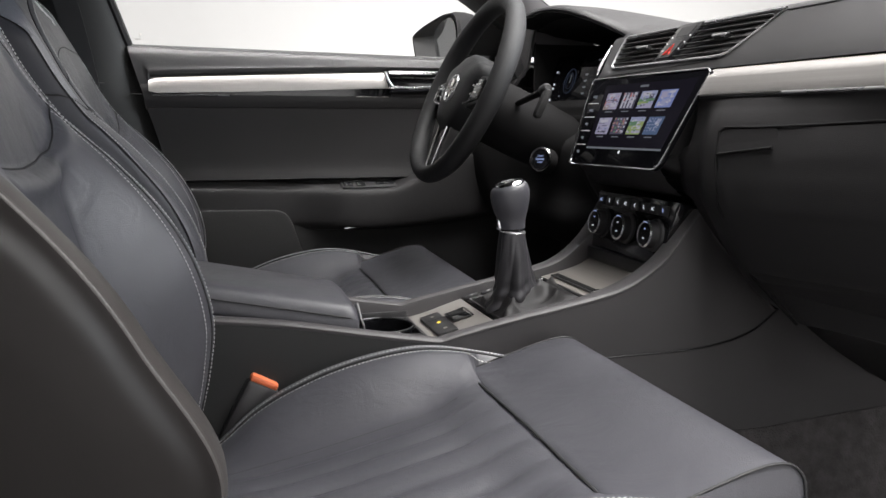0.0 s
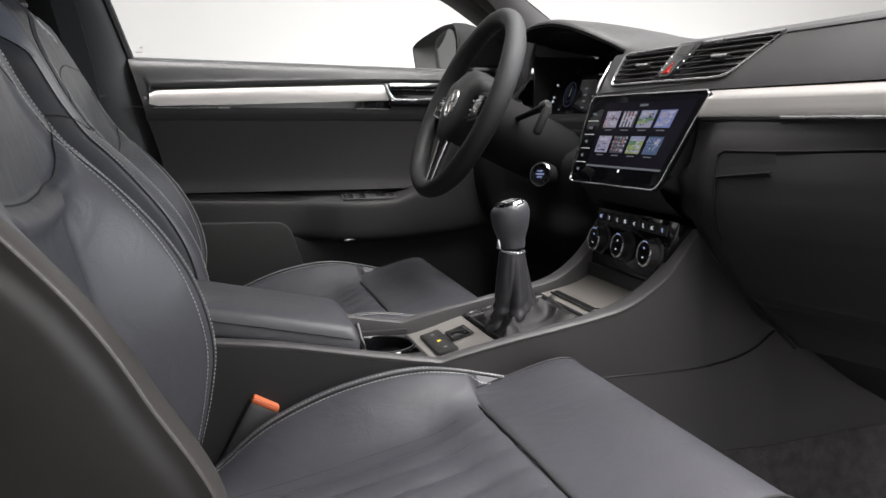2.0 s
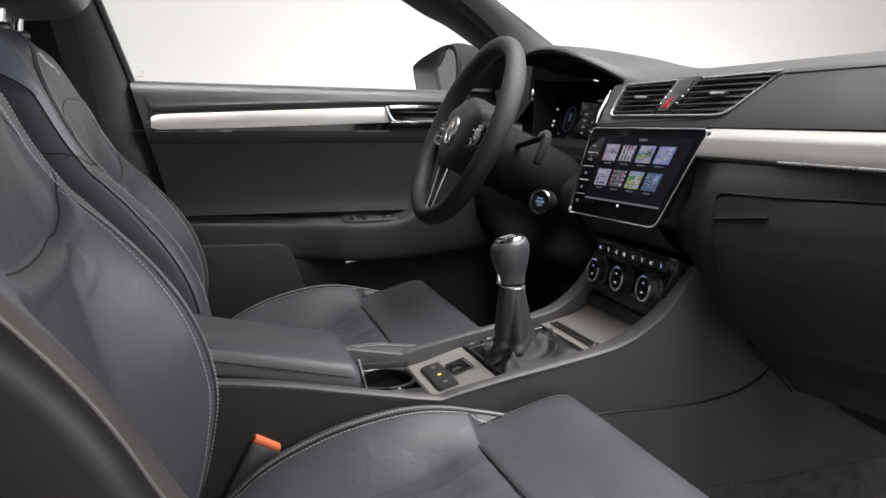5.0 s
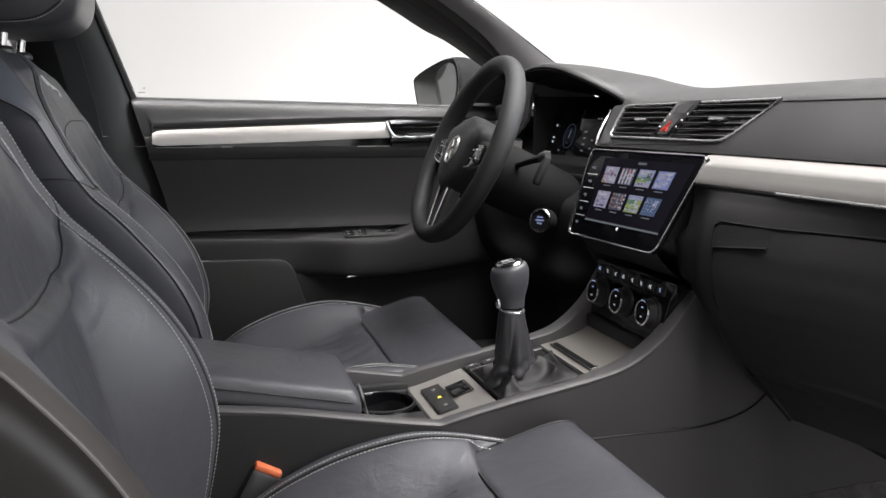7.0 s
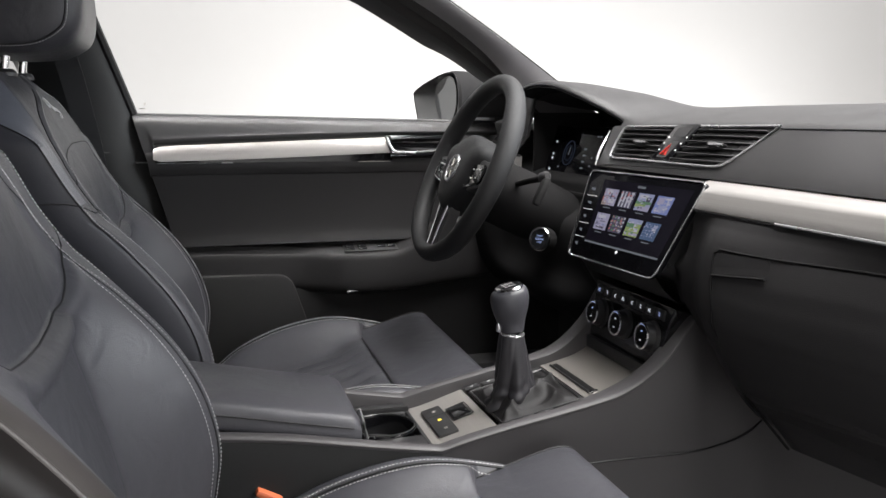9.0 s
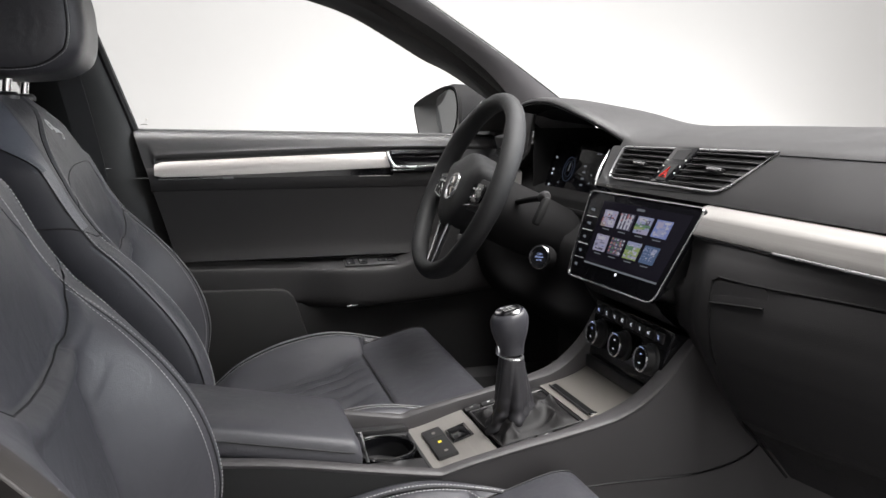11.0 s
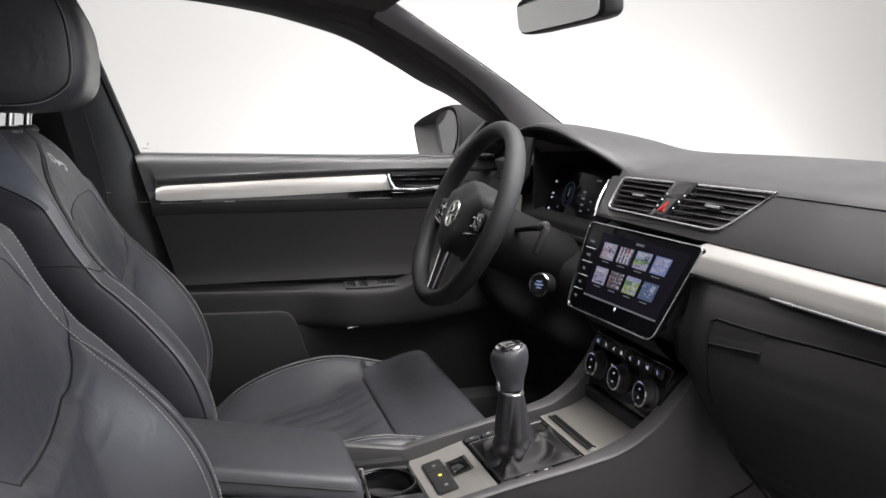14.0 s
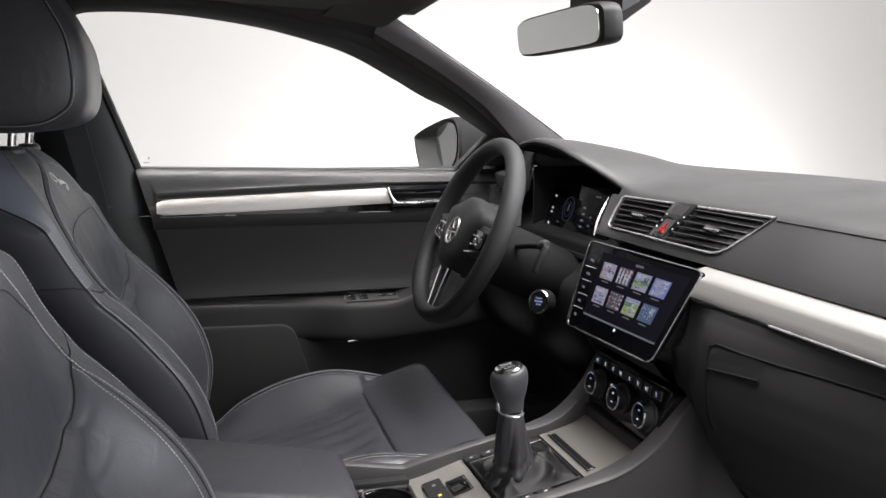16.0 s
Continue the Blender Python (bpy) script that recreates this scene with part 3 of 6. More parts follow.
part("foot", tube([(0.24, 0.92, 0.925), (0.27, 0.86, 0.930), (0.29, 0.80, 0.94)], 0.026, 10), SATIN, wing)
part("mirror_glass", slab(outline(glass_rim, glass_x, 1.01), (0.002, 0, 0)), WINGGLASS, wing, "grey mirror glass")

# inside mirror
rear = thing("inside_mirror", (0.06, -0.02, 1.30), "black inside mirror hanging below the roof", "rear-view mirror")
mm = facing((0.056, -0.030, 1.1715), (-0.996, -0.03, -0.08))


def oval(w, h, bow, n=36):
    return [mm @ Vector((w * math.copysign(abs(math.cos(a)) ** 0.30, math.cos(a)) * (1 + 0.07 * math.sin(a) * (math.cos(a) < 0)), h * math.copysign(abs(math.sin(a)) ** 0.38, math.sin(a)) + bow * math.cos(a) ** 2, 0)) for a in np.linspace(0, 2 * math.pi, n, endpoint=False)]


ax = mm.to_3x3() @ Vector((0, 0, -1))
sh = []
for k, d in ((0.96, -0.002), (1.0, 0.0), (1.03, 0.010), (1.0, 0.024), (0.80, 0.040), (0.4, 0.052)):
    c = mm.translation
    sh.append([c + (p - c) * k + ax * d for p in oval(0.129, 0.0265, -0.003)])
part("shell", loft(sh, ring=True, caps=True), LOWDASH, rear, "dark mirror shell")
part("mirror_glass", slab([p - ax * 0.0045 for p in oval(0.1225, 0.0240, -0.003)], ax * 0.003), MIRROR, rear, "grey mirror glass")
part("stem", tube([(0.09, -0.03, 1.18), (0.13, -0.03, 1.22), (0.16, -0.03, 1.27), (0.10, -0.02, 1.315)], 0.016, 10), SATIN, rear)
part("sensor_cover", loft([[(0.095 + 0.055 * t, -0.060 + w * (0.076 - 0.012 * t), z) for w, z in ((-1, 1.30), (-1, 1.186 + 0.030 * t), (-0.7, 1.168 + 0.035 * t), (0, 1.150 + 0.045 * t), (0.7, 1.156 + 0.05 * t), (1, 1.172 + 0.045 * t), (1, 1.30))] for t in np.linspace(0, 1, 6)], caps=True), LOWDASH, rear, "black sensor cover")


# ---- seats ----
def bump(v, a=0.45, b=0.86):
    return sm((abs(v) - a) / (b - a))


zb_c = fn([-0.50, -0.40, -0.356, -0.292, -0.225, -0.164, -0.086, -0.03, 0.02], [0.39, 0.437, 0.473, 0.505, 0.524, 0.531, 0.520, 0.505, 0.478])
zc_c = fn([-0.50, -0.40, -0.30, -0.20, -0.11, 0.02], [0.425, 0.432, 0.447, 0.469, 0.4885, 0.468])
w_c = fn([-0.50, -0.40, -0.25, -0.10, 0.02], [0.225, 0.238, 0.247, 0.243, 0.225])


def cushion(v, x):
    zc = zc_c(x)
    w = w_c(x)
    a = abs(v)
    z = zc + (zb_c(x) - zc) * bump(v, 0.50, 0.88) + 0.010 * (1 - (v / 0.5) ** 2 if a < 0.5 else 0)
    if a > 0.955:
        z -= 0.009 * ((a - 0.955) / 0.045) ** 2
    if a < 0.52:
        z += 0.0078 * (abs(math.cos(v * math.pi * 5.2)) ** 0.8 - 1) * sm((0.52 - a) / 0.08) * sm((x + 0.40) / 0.06)
    if z < 0.501:                        # the padding swells up to the thigh support
        z += (0.501 - z) * 0.9 * sm((x + 0.165) / 0.05) * sm((0.90 - a) / 0.05)
    if x > -0.108:
        z -= 0.035 * sm((x + 0.108) / 0.02) * sm((0.84 - a) / 0.05)
    return (x, v * w, z)


xc_b = fn([0.40, 0.50, 0.60, 0.70, 0.78, 0.85, 0.92, 0.97, 1.01], [-0.47, -0.478, -0.492, -0.518, -0.540, -0.564, -0.597, -0.627, -0.666])
xb_b = fn([0.40, 0.484, 0.53, 0.576, 0.616, 0.663, 0.709, 0.758, 0.80, 0.84, 0.90, 0.95, 0.985, 1.01], [-0.44, -0.412, -0.402, -0.397, -0.403, -0.420, -0.448, -0.490, -0.533, -0.562, -0.594, -0.623, -0.650, -0.676])
w_b = fn([0.40, 0.50, 0.60, 0.70, 0.78, 0.82, 0.90, 0.95, 0.985, 1.01], [0.225, 0.232, 0.234, 0.230, 0.217, 0.206, 0.197, 0.186, 0.165, 0.12])


wing_b = fn([0.40, 0.50, 0.60, 0.70, 0.78, 0.85, 0.92, 0.955, 0.985, 1.01], [0.235, 0.243, 0.247, 0.250, 0.252, 0.255, 0.256, 0.236, 0.190, 0.128])     # outer edge of the bolsters and shoulders
shield_a = fn([0.78, 0.80, 0.84, 0.88, 0.925, 0.958, 0.975, 0.99], [0.87, 0.875, 0.89, 0.90, 0.82, 0.62, 0.42, 0.12])      # edge of the upper panel
seam_z = fn([0, 0.25, 0.46, 0.57, 0.74, 0.93, 1.0], [0.760, 0.7625, 0.768, 0.777, 0.798, 0.822, 0.83])


def back(v, z, tuck=0.0):
    a = abs(v)
    xc, xb = xc_b(z), xb_b(z)
    if v < 0:
        xb -= tuck * sm((z - 0.58) / 0.09)
    x = xc + (xb - xc) * (0.55 * bump(v, 0.42, 0.88) + 0.45 * min(1.0, max(0.0, (a - 0.44) / 0.42)))
    if a > 0.9:
        x -= (0.004 if tuck and v < 0 else 0.002) * ((a - 0.9) / 0.1) ** 2
    if z > 0.785 and not (tuck and v < 0):
        e = a - shield_a(z)
        x -= sm((z - 0.785) / 0.02) * (0.0045 * math.exp(-(e / 0.022) ** 2) + 0.003 * sm(e / 0.03))
    d = z - seam_z(a)                    # padded panels meet in grooves that run out at the bolsters
    inner = 1 - sm((a - 0.74) / 0.14)
    x += inner * (-0.0065 * sm((d + 0.002) / 0.007) * (1 - sm((z - seam_z(a) - 0.02) / 0.10)) - 0.0040 * math.exp(-(d / 0.0035) ** 2))
    x += 0.0080 * math.exp(-((d + 0.015) / 0.0105) ** 2) * sm((0.50 - a) / 0.08) + 0.0025 * math.exp(-((d + 0.010) / 0.008) ** 2) * inner * sm((a - 0.42) / 0.08)
    x -= 0.0018 * math.exp(-((a - 0.455) / 0.035) ** 2) * sm((0.765 - z) / 0.03) * sm((z - 0.43) / 0.05)
    return (x, v * w_b(z), z)


def seat_here(y0, label, outer=0, lift=0.0, head=0.0):
    s = thing("car_seat", (-0.25, y0, 0.235), label, "car seat", "front seats")

    raised = lift

    def P(q, lift=0.0):
        return Vector((q[0], q[1] + y0, q[2] + lift))

    def C(q, up=0.0):
        return Vector((q[0], q[1] + y0, q[2] + up + raised * (0.5 + 2.0 * min(max(q[1], -0.25), 0.25))))

    vs = sorted({*np.linspace(-1, 1, 21).tolist(), *np.linspace(-0.56, 0.56, 43).tolist()})
    rows = []
    for x in np.r_[-0.50, -0.485, np.linspace(-0.46, -0.115, 24), np.linspace(-0.108, -0.08, 8), np.linspace(-0.07, 0.0, 6), 0.015, 0.022]:
        r = [C(cushion(v, x)) for v in vs]
        w = w_c(x)
        zl = cushion(1, x)[2]
        r += [C((x, w + 0.003, zl - 0.010)), C((x, w + 0.006, zl - 0.05)), C((x, w + 0.004, 0.345)), C((x, w - 0.03, 0.335)), C((x, -w + 0.03, 0.335)), C((x, -w - 0.004, 0.345)), C((x, -w - 0.006, zl - 0.05)),
              C((x, -w - 0.003, zl - 0.010))]
        rows.append(r)
    cu = part("cushion", loft(rows, ring=True, caps=True), LEATHER, s, sharp=60)
    for sgn in (-1, 1):
        line = [cushion(sgn * (0.893 if sgn < 0 else 0.844), x) for x in np.linspace(-0.44, -0.02, 70)]
        part("piping", tube([C(q, 0.0003) for q in line], 0.0016, 6), SEAM, cu)
        for dv in ((0.872, 0.914) if sgn < 0 else (0.824, 0.864)):
            line = [cushion(sgn * dv, x) for x in np.linspace(-0.44, -0.02, 70)]
            part("stitching", stitches([C(q, 0.0005) for q in line], lambda i: (0, sgn * 0.2, 1)), THREAD, cu, "pale grey stitching")
    for sgn in (-1, 1):
        part("inner_seam", tube([C(cushion(sgn * 0.54, x), -0.0003) for x in np.linspace(-0.44, -0.14, 40)], 0.0007, 6), SEAM, cu)
    # thigh support
    prof = np.array([(-0.109, 0, 0.460), (-0.109, 0, 0.490), (-0.1075, 0, 0.4975), (-0.103, 0, 0.5015)] + [tuple(q) for q in crv([(-0.098, 0, 0.503), (-0.055, 0, 0.5155), (-0.01, 0, 0.5285), (0.018, 0, 0.5325), (0.036, 0, 0.527), (0.046, 0, 0.508), (0.044, 0, 0.46), (0.03, 0, 0.43)], 30)])
    rows = []
    for v, k in ((-1.0, 0.975), (-0.996, 0.993), (-0.985, 1.0), (-0.8, 1), (-0.5, 1), (0, 1), (0.5, 1), (0.8, 1), (0.985, 1.0), (0.996, 0.993), (1.0, 0.975)):
        cx, cz = -0.035, 0.475
        rows.append([C((cx + (x - cx) * k, v * (0.202 + 0.006 * sm((-0.02 - x) / 0.08)), cz + (z - cz) * k)) for x, _, z in prof] + [C((0.0, v * 0.20, 0.42)), C((-0.115, v * 0.20, 0.43))])
    th = part("thigh_support", loft(rows, ring=True, caps=True), LEATHER, s, "smooth leather thigh support", sharp=50)
    part("rear_seam", tube([C((-0.1085, v * 0.207, 0.4995 + 0.004 * (1 - abs(v)))) for v in np.linspace(-1, 1, 30)], 0.0016, 6), SEAM, th)
    for sgn in (-1, 1):
        part("end_seam", tube([C((x, sgn * 0.2025, z)) for x, _, z in prof[3:30]], 0.0014, 6), SEAM, th)
    part("cushion_base", box((-0.235, y0, 0.305), (0.46, 0.42, 0.07), 0.02), PLASTIC, s)
    for sgn in (-1, 1):
        part("seat_rail", box((-0.23, y0 + sgn * 0.19, 0.253), (0.5, 0.035, 0.036), 0.004), SATIN, s)
    part("recliner_cover", box((-0.40, y0 - 0.262, 0.385), (0.20, 0.02, 0.10), 0.009), PLASTIC, s)
    tuck = 0.018 if outer else 0.0

    def bak(v, z):
        return back(v, z, tuck)

    def edge_at(k, z, inset=0.0):
        """The stitched outer edge of a bolster."""
        return Vector((bak(k, z)[0] - 0.003 - 0.008 * (1 - sm((z - 0.72) / 0.10)) - 0.055 * sm((z - 0.905) / 0.055), k * (wing_b(z) - inset), z))

    # backrest
    vb = np.linspace(-1, 1, 89)
    rows = []
    for z in np.r_[0.40, 0.41, np.linspace(0.43, 0.985, 190), 0.992, 0.998, 1.003, 1.008]:
        w = w_b(z)
        xbk = xc_b(z) - 0.115 + 0.03 * sm((z - 0.9) / 0.1)
        r = [P(bak(v, z)) for v in vb]
        for k in (1, -1):
            x1 = bak(k, z)[0]
            if k == outer:
                so = 0.010 + 0.030 * sm((z - 0.70) / 0.17) * (1 - sm((z - 0.91) / 0.10))
                flank = [P((x1 - dx, k * (w + f * so + dw), z)) for dx, f, dw in ((0.0022, 0.45, 0.0045), (0.008, 0.75, 0.0100), (0.022, 1.0, 0.0165), (0.052, 1.0, 0.0215))] + [P((min(x1 - 0.085, xbk + 0.04), k * (w + so + 0.021), z)), P((xbk, k * (w - 0.02), z))]
            else:
                q, wl = edge_at(k, z), wing_b(z)
                flank = [P(((x1 + q.x) / 2 + 0.0015, k * (w + wl) / 2, z)), P(q), P((q.x - 0.010, k * (wl + 0.0035), z)), P((max(q.x - 0.05, xbk + 0.020), k * (wl + 0.004), z)), P((max(min(q.x - 0.08, xbk + 0.04), xbk + 0.008), k * wl, z)), P((xbk, k * (w - 0.03), z))]
            r += flank if k == 1 else [P((xbk - 0.01, 0, z))] + flank[::-1]
        rows.append(r)
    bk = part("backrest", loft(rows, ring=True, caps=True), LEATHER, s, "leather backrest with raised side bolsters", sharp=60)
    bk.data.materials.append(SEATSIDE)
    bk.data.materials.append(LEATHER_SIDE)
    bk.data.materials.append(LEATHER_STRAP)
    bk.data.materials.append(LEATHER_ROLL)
    for k, f in enumerate(bk.data.polygons):        # the flanks' hide is darker; on the passenger seat that holds shade
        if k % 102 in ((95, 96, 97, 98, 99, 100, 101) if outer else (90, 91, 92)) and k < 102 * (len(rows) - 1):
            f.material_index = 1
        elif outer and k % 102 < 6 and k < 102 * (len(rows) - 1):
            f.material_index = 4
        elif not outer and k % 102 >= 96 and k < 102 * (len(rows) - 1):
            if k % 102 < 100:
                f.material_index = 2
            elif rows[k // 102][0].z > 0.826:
                # shoulder strap, with the sheen in its colour
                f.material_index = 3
    for sgn in (-1, 1):
        if sgn == outer:
            bead = [bak(sgn, z) for z in np.linspace(0.44, 0.985, 90)]
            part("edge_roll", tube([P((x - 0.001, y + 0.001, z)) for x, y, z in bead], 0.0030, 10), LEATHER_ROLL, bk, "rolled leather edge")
        else:
            up = lambda i: (1, sgn * 0.3, 0.2)
            part("piping", tube([P(edge_at(sgn, z, -0.0008)) for z in np.linspace(0.44, 0.985, 90)], 0.0011, 6), SEAM, bk)
            part("stitching", stitches([P(edge_at(sgn, z, 0.0055) + Vector((0.0016, 0, 0))) for z in np.linspace(0.44, 0.975, 110)], up), THREAD, bk, "pale grey stitching")
            if sgn > 0:
                part("piping", tube([P((lambda q: (q[0] + 0.0004, q[1], q[2]))(bak(0.845, z))) for z in np.linspace(0.44, 0.812, 70)], 0.0011, 6), SEAM, bk)
            for dv in ((0.90,) if sgn < 0 else (0.805, 0.885)):
                part("stitching", stitches([P((lambda q: (q[0] + 0.0006, q[1], q[2]))(bak(sgn * dv, z))) for z in np.linspace(0.44, 0.808, 90)], up), THREAD, bk, "pale grey stitching")
            rim_ = [bak(sgn * shield_a(z), z) for z in np.linspace(0.80, 0.985, 60)]
            part("panel_seam", tube([P((x + 0.0006, y, z)) for x, y, z in rim_], 0.0011, 6), SEAM, bk)
            part("stitching", stitches([P((lambda q: (q[0] + 0.0012, q[1], q[2]))(bak(sgn * (shield_a(z) - 0.035), z))) for z in np.linspace(0.80, 0.985, 60)], up), THREAD, bk, "pale grey stitching")
            cross = [bak(sgn * a, 0.812) for a in (0.86, 0.93, 1.0)]
            part("cross_seam", tube([P((x + 0.0006, y, z)) for x, y, z in cross] + [P(edge_at(sgn, 0.826) + Vector((0.0004, 0, 0))), P(edge_at(sgn, 0.830) + Vector((-0.012, sgn * 0.0045, 0))), P(edge_at(sgn, 0.830) + Vector((-0.055, sgn * 0.0048, 0)))], 0.0012, 6), SEAM, bk)
        # shield-shaped upper panel
        k = crv([(sgn * 0.93, 0.822, 0), (sgn * 0.74, 0.798, 0), (sgn * 0.57, 0.777, 0), (sgn * 0.46, 0.768, 0), (sgn * 0.25, 0.7625, 0), (0, 0.760, 0)], 40)
        part("panel_seam", tube([P((lambda q: (q[0] + 0.0003, q[1], q[2]))(bak(v, z))) for v, z, _ in k], 0.0011, 6), SEAM, bk)
        k = crv([(sgn * 0.02, 0.905, 0), (sgn * 0.45, 0.903, 0), (sgn * 0.72, 0.890, 0), (sgn * 0.86, 0.86, 0), (sgn * 0.92, 0.825, 0)], 30)
        part("panel_seam", tube([P((lambda q: (q[0] + 0.0001, q[1], q[2]))(bak(v, z))) for v, z, _ in k], 0.0008, 6), SEAM, bk)
    # small embroidered flourish, drawn as loops with no letters
    pen = [(0.030 * math.cos(a) - 0.006 * a, 0.0075 * math.sin(a) + 0.0008 * a) for a in np.linspace(5.6, -1.2, 30)]
    pen += [(0.032 + 0.013 * a, -0.0035 + 0.0034 * (1 if a % 2 else -1) * (1 - 0.06 * a) - 0.0004 * a) for a in range(9)]
    pen += [(0.155, -0.008), (0.150, -0.0135), (0.125, -0.0170), (0.105, -0.0155), (0.118, -0.0125)]
    loop = [bak(-0.26 + u * 1.8, 0.962 + v * 1.15) for u, v, _ in crv([(u, v, 0) for u, v in pen], 120)]
    part("embroidery", tube([P((x + 0.0008, y, z)) for x, y, z in loop], 0.0008, 5), MARK, bk, "small pale embroidered flourish")
    # headrest: front and back run round two rounded side panels
    wide = [(-0.598, 1.235), (-0.566, 1.17), (-0.558, 1.12), (-0.562, 1.075), (-0.580, 1.050), (-0.62, 1.036), (-0.70, 1.034), (-0.75, 1.06), (-0.765, 1.15), (-0.745, 1.25), (-0.69, 1.28), (-0.63, 1.268)]
    seam = [(-0.609, 1.220), (-0.586, 1.172), (-0.579, 1.120), (-0.581, 1.085), (-0.592, 1.066), (-0.628, 1.047), (-0.69, 1.046), (-0.725, 1.07), (-0.738, 1.15), (-0.722, 1.235), (-0.68, 1.262), (-0.635, 1.25)]

    def around(pts):
        return crv([(x, 0, z) for x, z in pts + pts[:1]], 61)[:-1]

    wide, seam = around(wide), around(seam)
    mid_ = seam.mean(axis=0)
    levels = [(0.0, 0.0, 1.0), (0.07, 0.0, 1.0), (0.098, 0.12, 1.0), (0.111, 0.40, 1.0), (0.1185, 0.78, 1.0), (0.1215, 1.0, 1.0), (0.1205, 1.0, 0.985), (0.1235, 1.0, 0.95), (0.128, 1.0, 0.75), (0.1305, 1.0, 0.45), (0.131, 1.0, 0.15)]
    hd = []
    for y, k, f in [(-y, k, f) for y, k, f in levels[:0:-1]] + levels:
        hd.append([P((q[0] + head, y, q[2])) for q in mid_ + ((wide + (seam - wide) * k) - mid_) * f])
    hr = part("headrest", loft(hd, ring=True, caps=True), LEATHER, s, "padded leather headrest", sharp=60)
    for sgn in (-1, 1):
        part("seam", tube([P((q[0] + head, sgn * 0.1212, q[2])) for q in mid_ + (seam - mid_) * 0.99], 0.0013, 6, closed=True), SEAM, hr)
        part("stitching", stitches([P((q[0] + head, sgn * 0.1207, q[2])) for q in mid_ + (wide + (seam - wide) * 0.90 - mid_)], lambda i: (0.6, sgn, 0)), THREAD, hr, "pale grey stitching")
        part("headrest_post", tube([P((-0.678, sgn * 0.068, 0.985)), P((-0.668 + head * 0.4, sgn * 0.068, 1.065))], 0.0065, 18), CHROME, s, "chrome headrest post")
        part("post_collar", lathe([(0.018, 0), (0.018, 0.005), (0.014, 0.010), (0.008, 0.011)], Matrix.Translation(P((-0.675, sgn * 0.068, 1.003))), 18), SATIN, s)
    return s


seat_here(0.367, "black leather driver's seat with pale stitching and headrest", 0, 0.012)
seat_here(-0.363, "black leather front passenger seat with pale stitching", -1, 0.0, -0.05)

buckle = thing("belt_buckle", (-0.34, -0.128, 0.33), "black seat belt buckle with an orange button", "buckle")
bt = Euler((0, radians(28), 0)).to_matrix().to_4x4()
part("body", box((-0.366, -0.122, 0.450), (0.040, 0.024, 0.10), 0.006, bt), SATIN, buckle)
part("button", box((-0.3425, -0.122, 0.4965), (0.034, 0.018, 0.009), 0.003, bt), ORANGE, buckle, "orange release button")
part("stalk", box((-0.40, -0.122, 0.36), (0.02, 0.008, 0.12), 0.003, bt), SATIN, buckle)

# ---- centre console ----
con = thing("centre_console", (-0.05, 0.0, 0.335), "dark centre console between the front seats", "centre console")
rim_z = fn([-0.46, -0.40, -0.323, -0.22, -0.135, -0.125, -0.115, -0.036, 0.043, 0.090, 0.115, 0.150, 0.185, 0.212, 0.218, 0.237, 0.293, 0.317, 0.36], [0.581, 0.574, 0.564, 0.545, 0.530, 0.5285, 0.531, 0.548, 0.563, 0.573, 0.580, 0.599, 0.632, 0.674, 0.682, 0.655, 0.592, 0.562, 0.52])
bed_z = fn([-0.46, -0.22, -0.125, -0.03, 0.05, 0.11, 0.178, 0.20], [0.54, 0.515, 0.508, 0.533, 0.550, 0.563, 0.584, 0.60])
half = fn([-0.46, -0.2, 0.0, 0.12, 0.2, 0.3], [0.112, 0.112, 0.113, 0.120, 0.132, 0.148])


def flank_y(x, z):
    """How far the console's side stands from the middle at a height."""
    h, k, top = half(min(x, 0.3)), sm((x - 0.05) / 0.2), rim_z(x)
    return float(np.interp(z, (0.24, 0.33, 0.43, max(top - 0.03, 0.44), max(top - 0.006, 0.45)), (h + 0.034 + 0.036 * k, h + 0.020 + 0.024 * k, h + 0.012 + 0.014 * k, h + 0.006, h + 0.0035)))


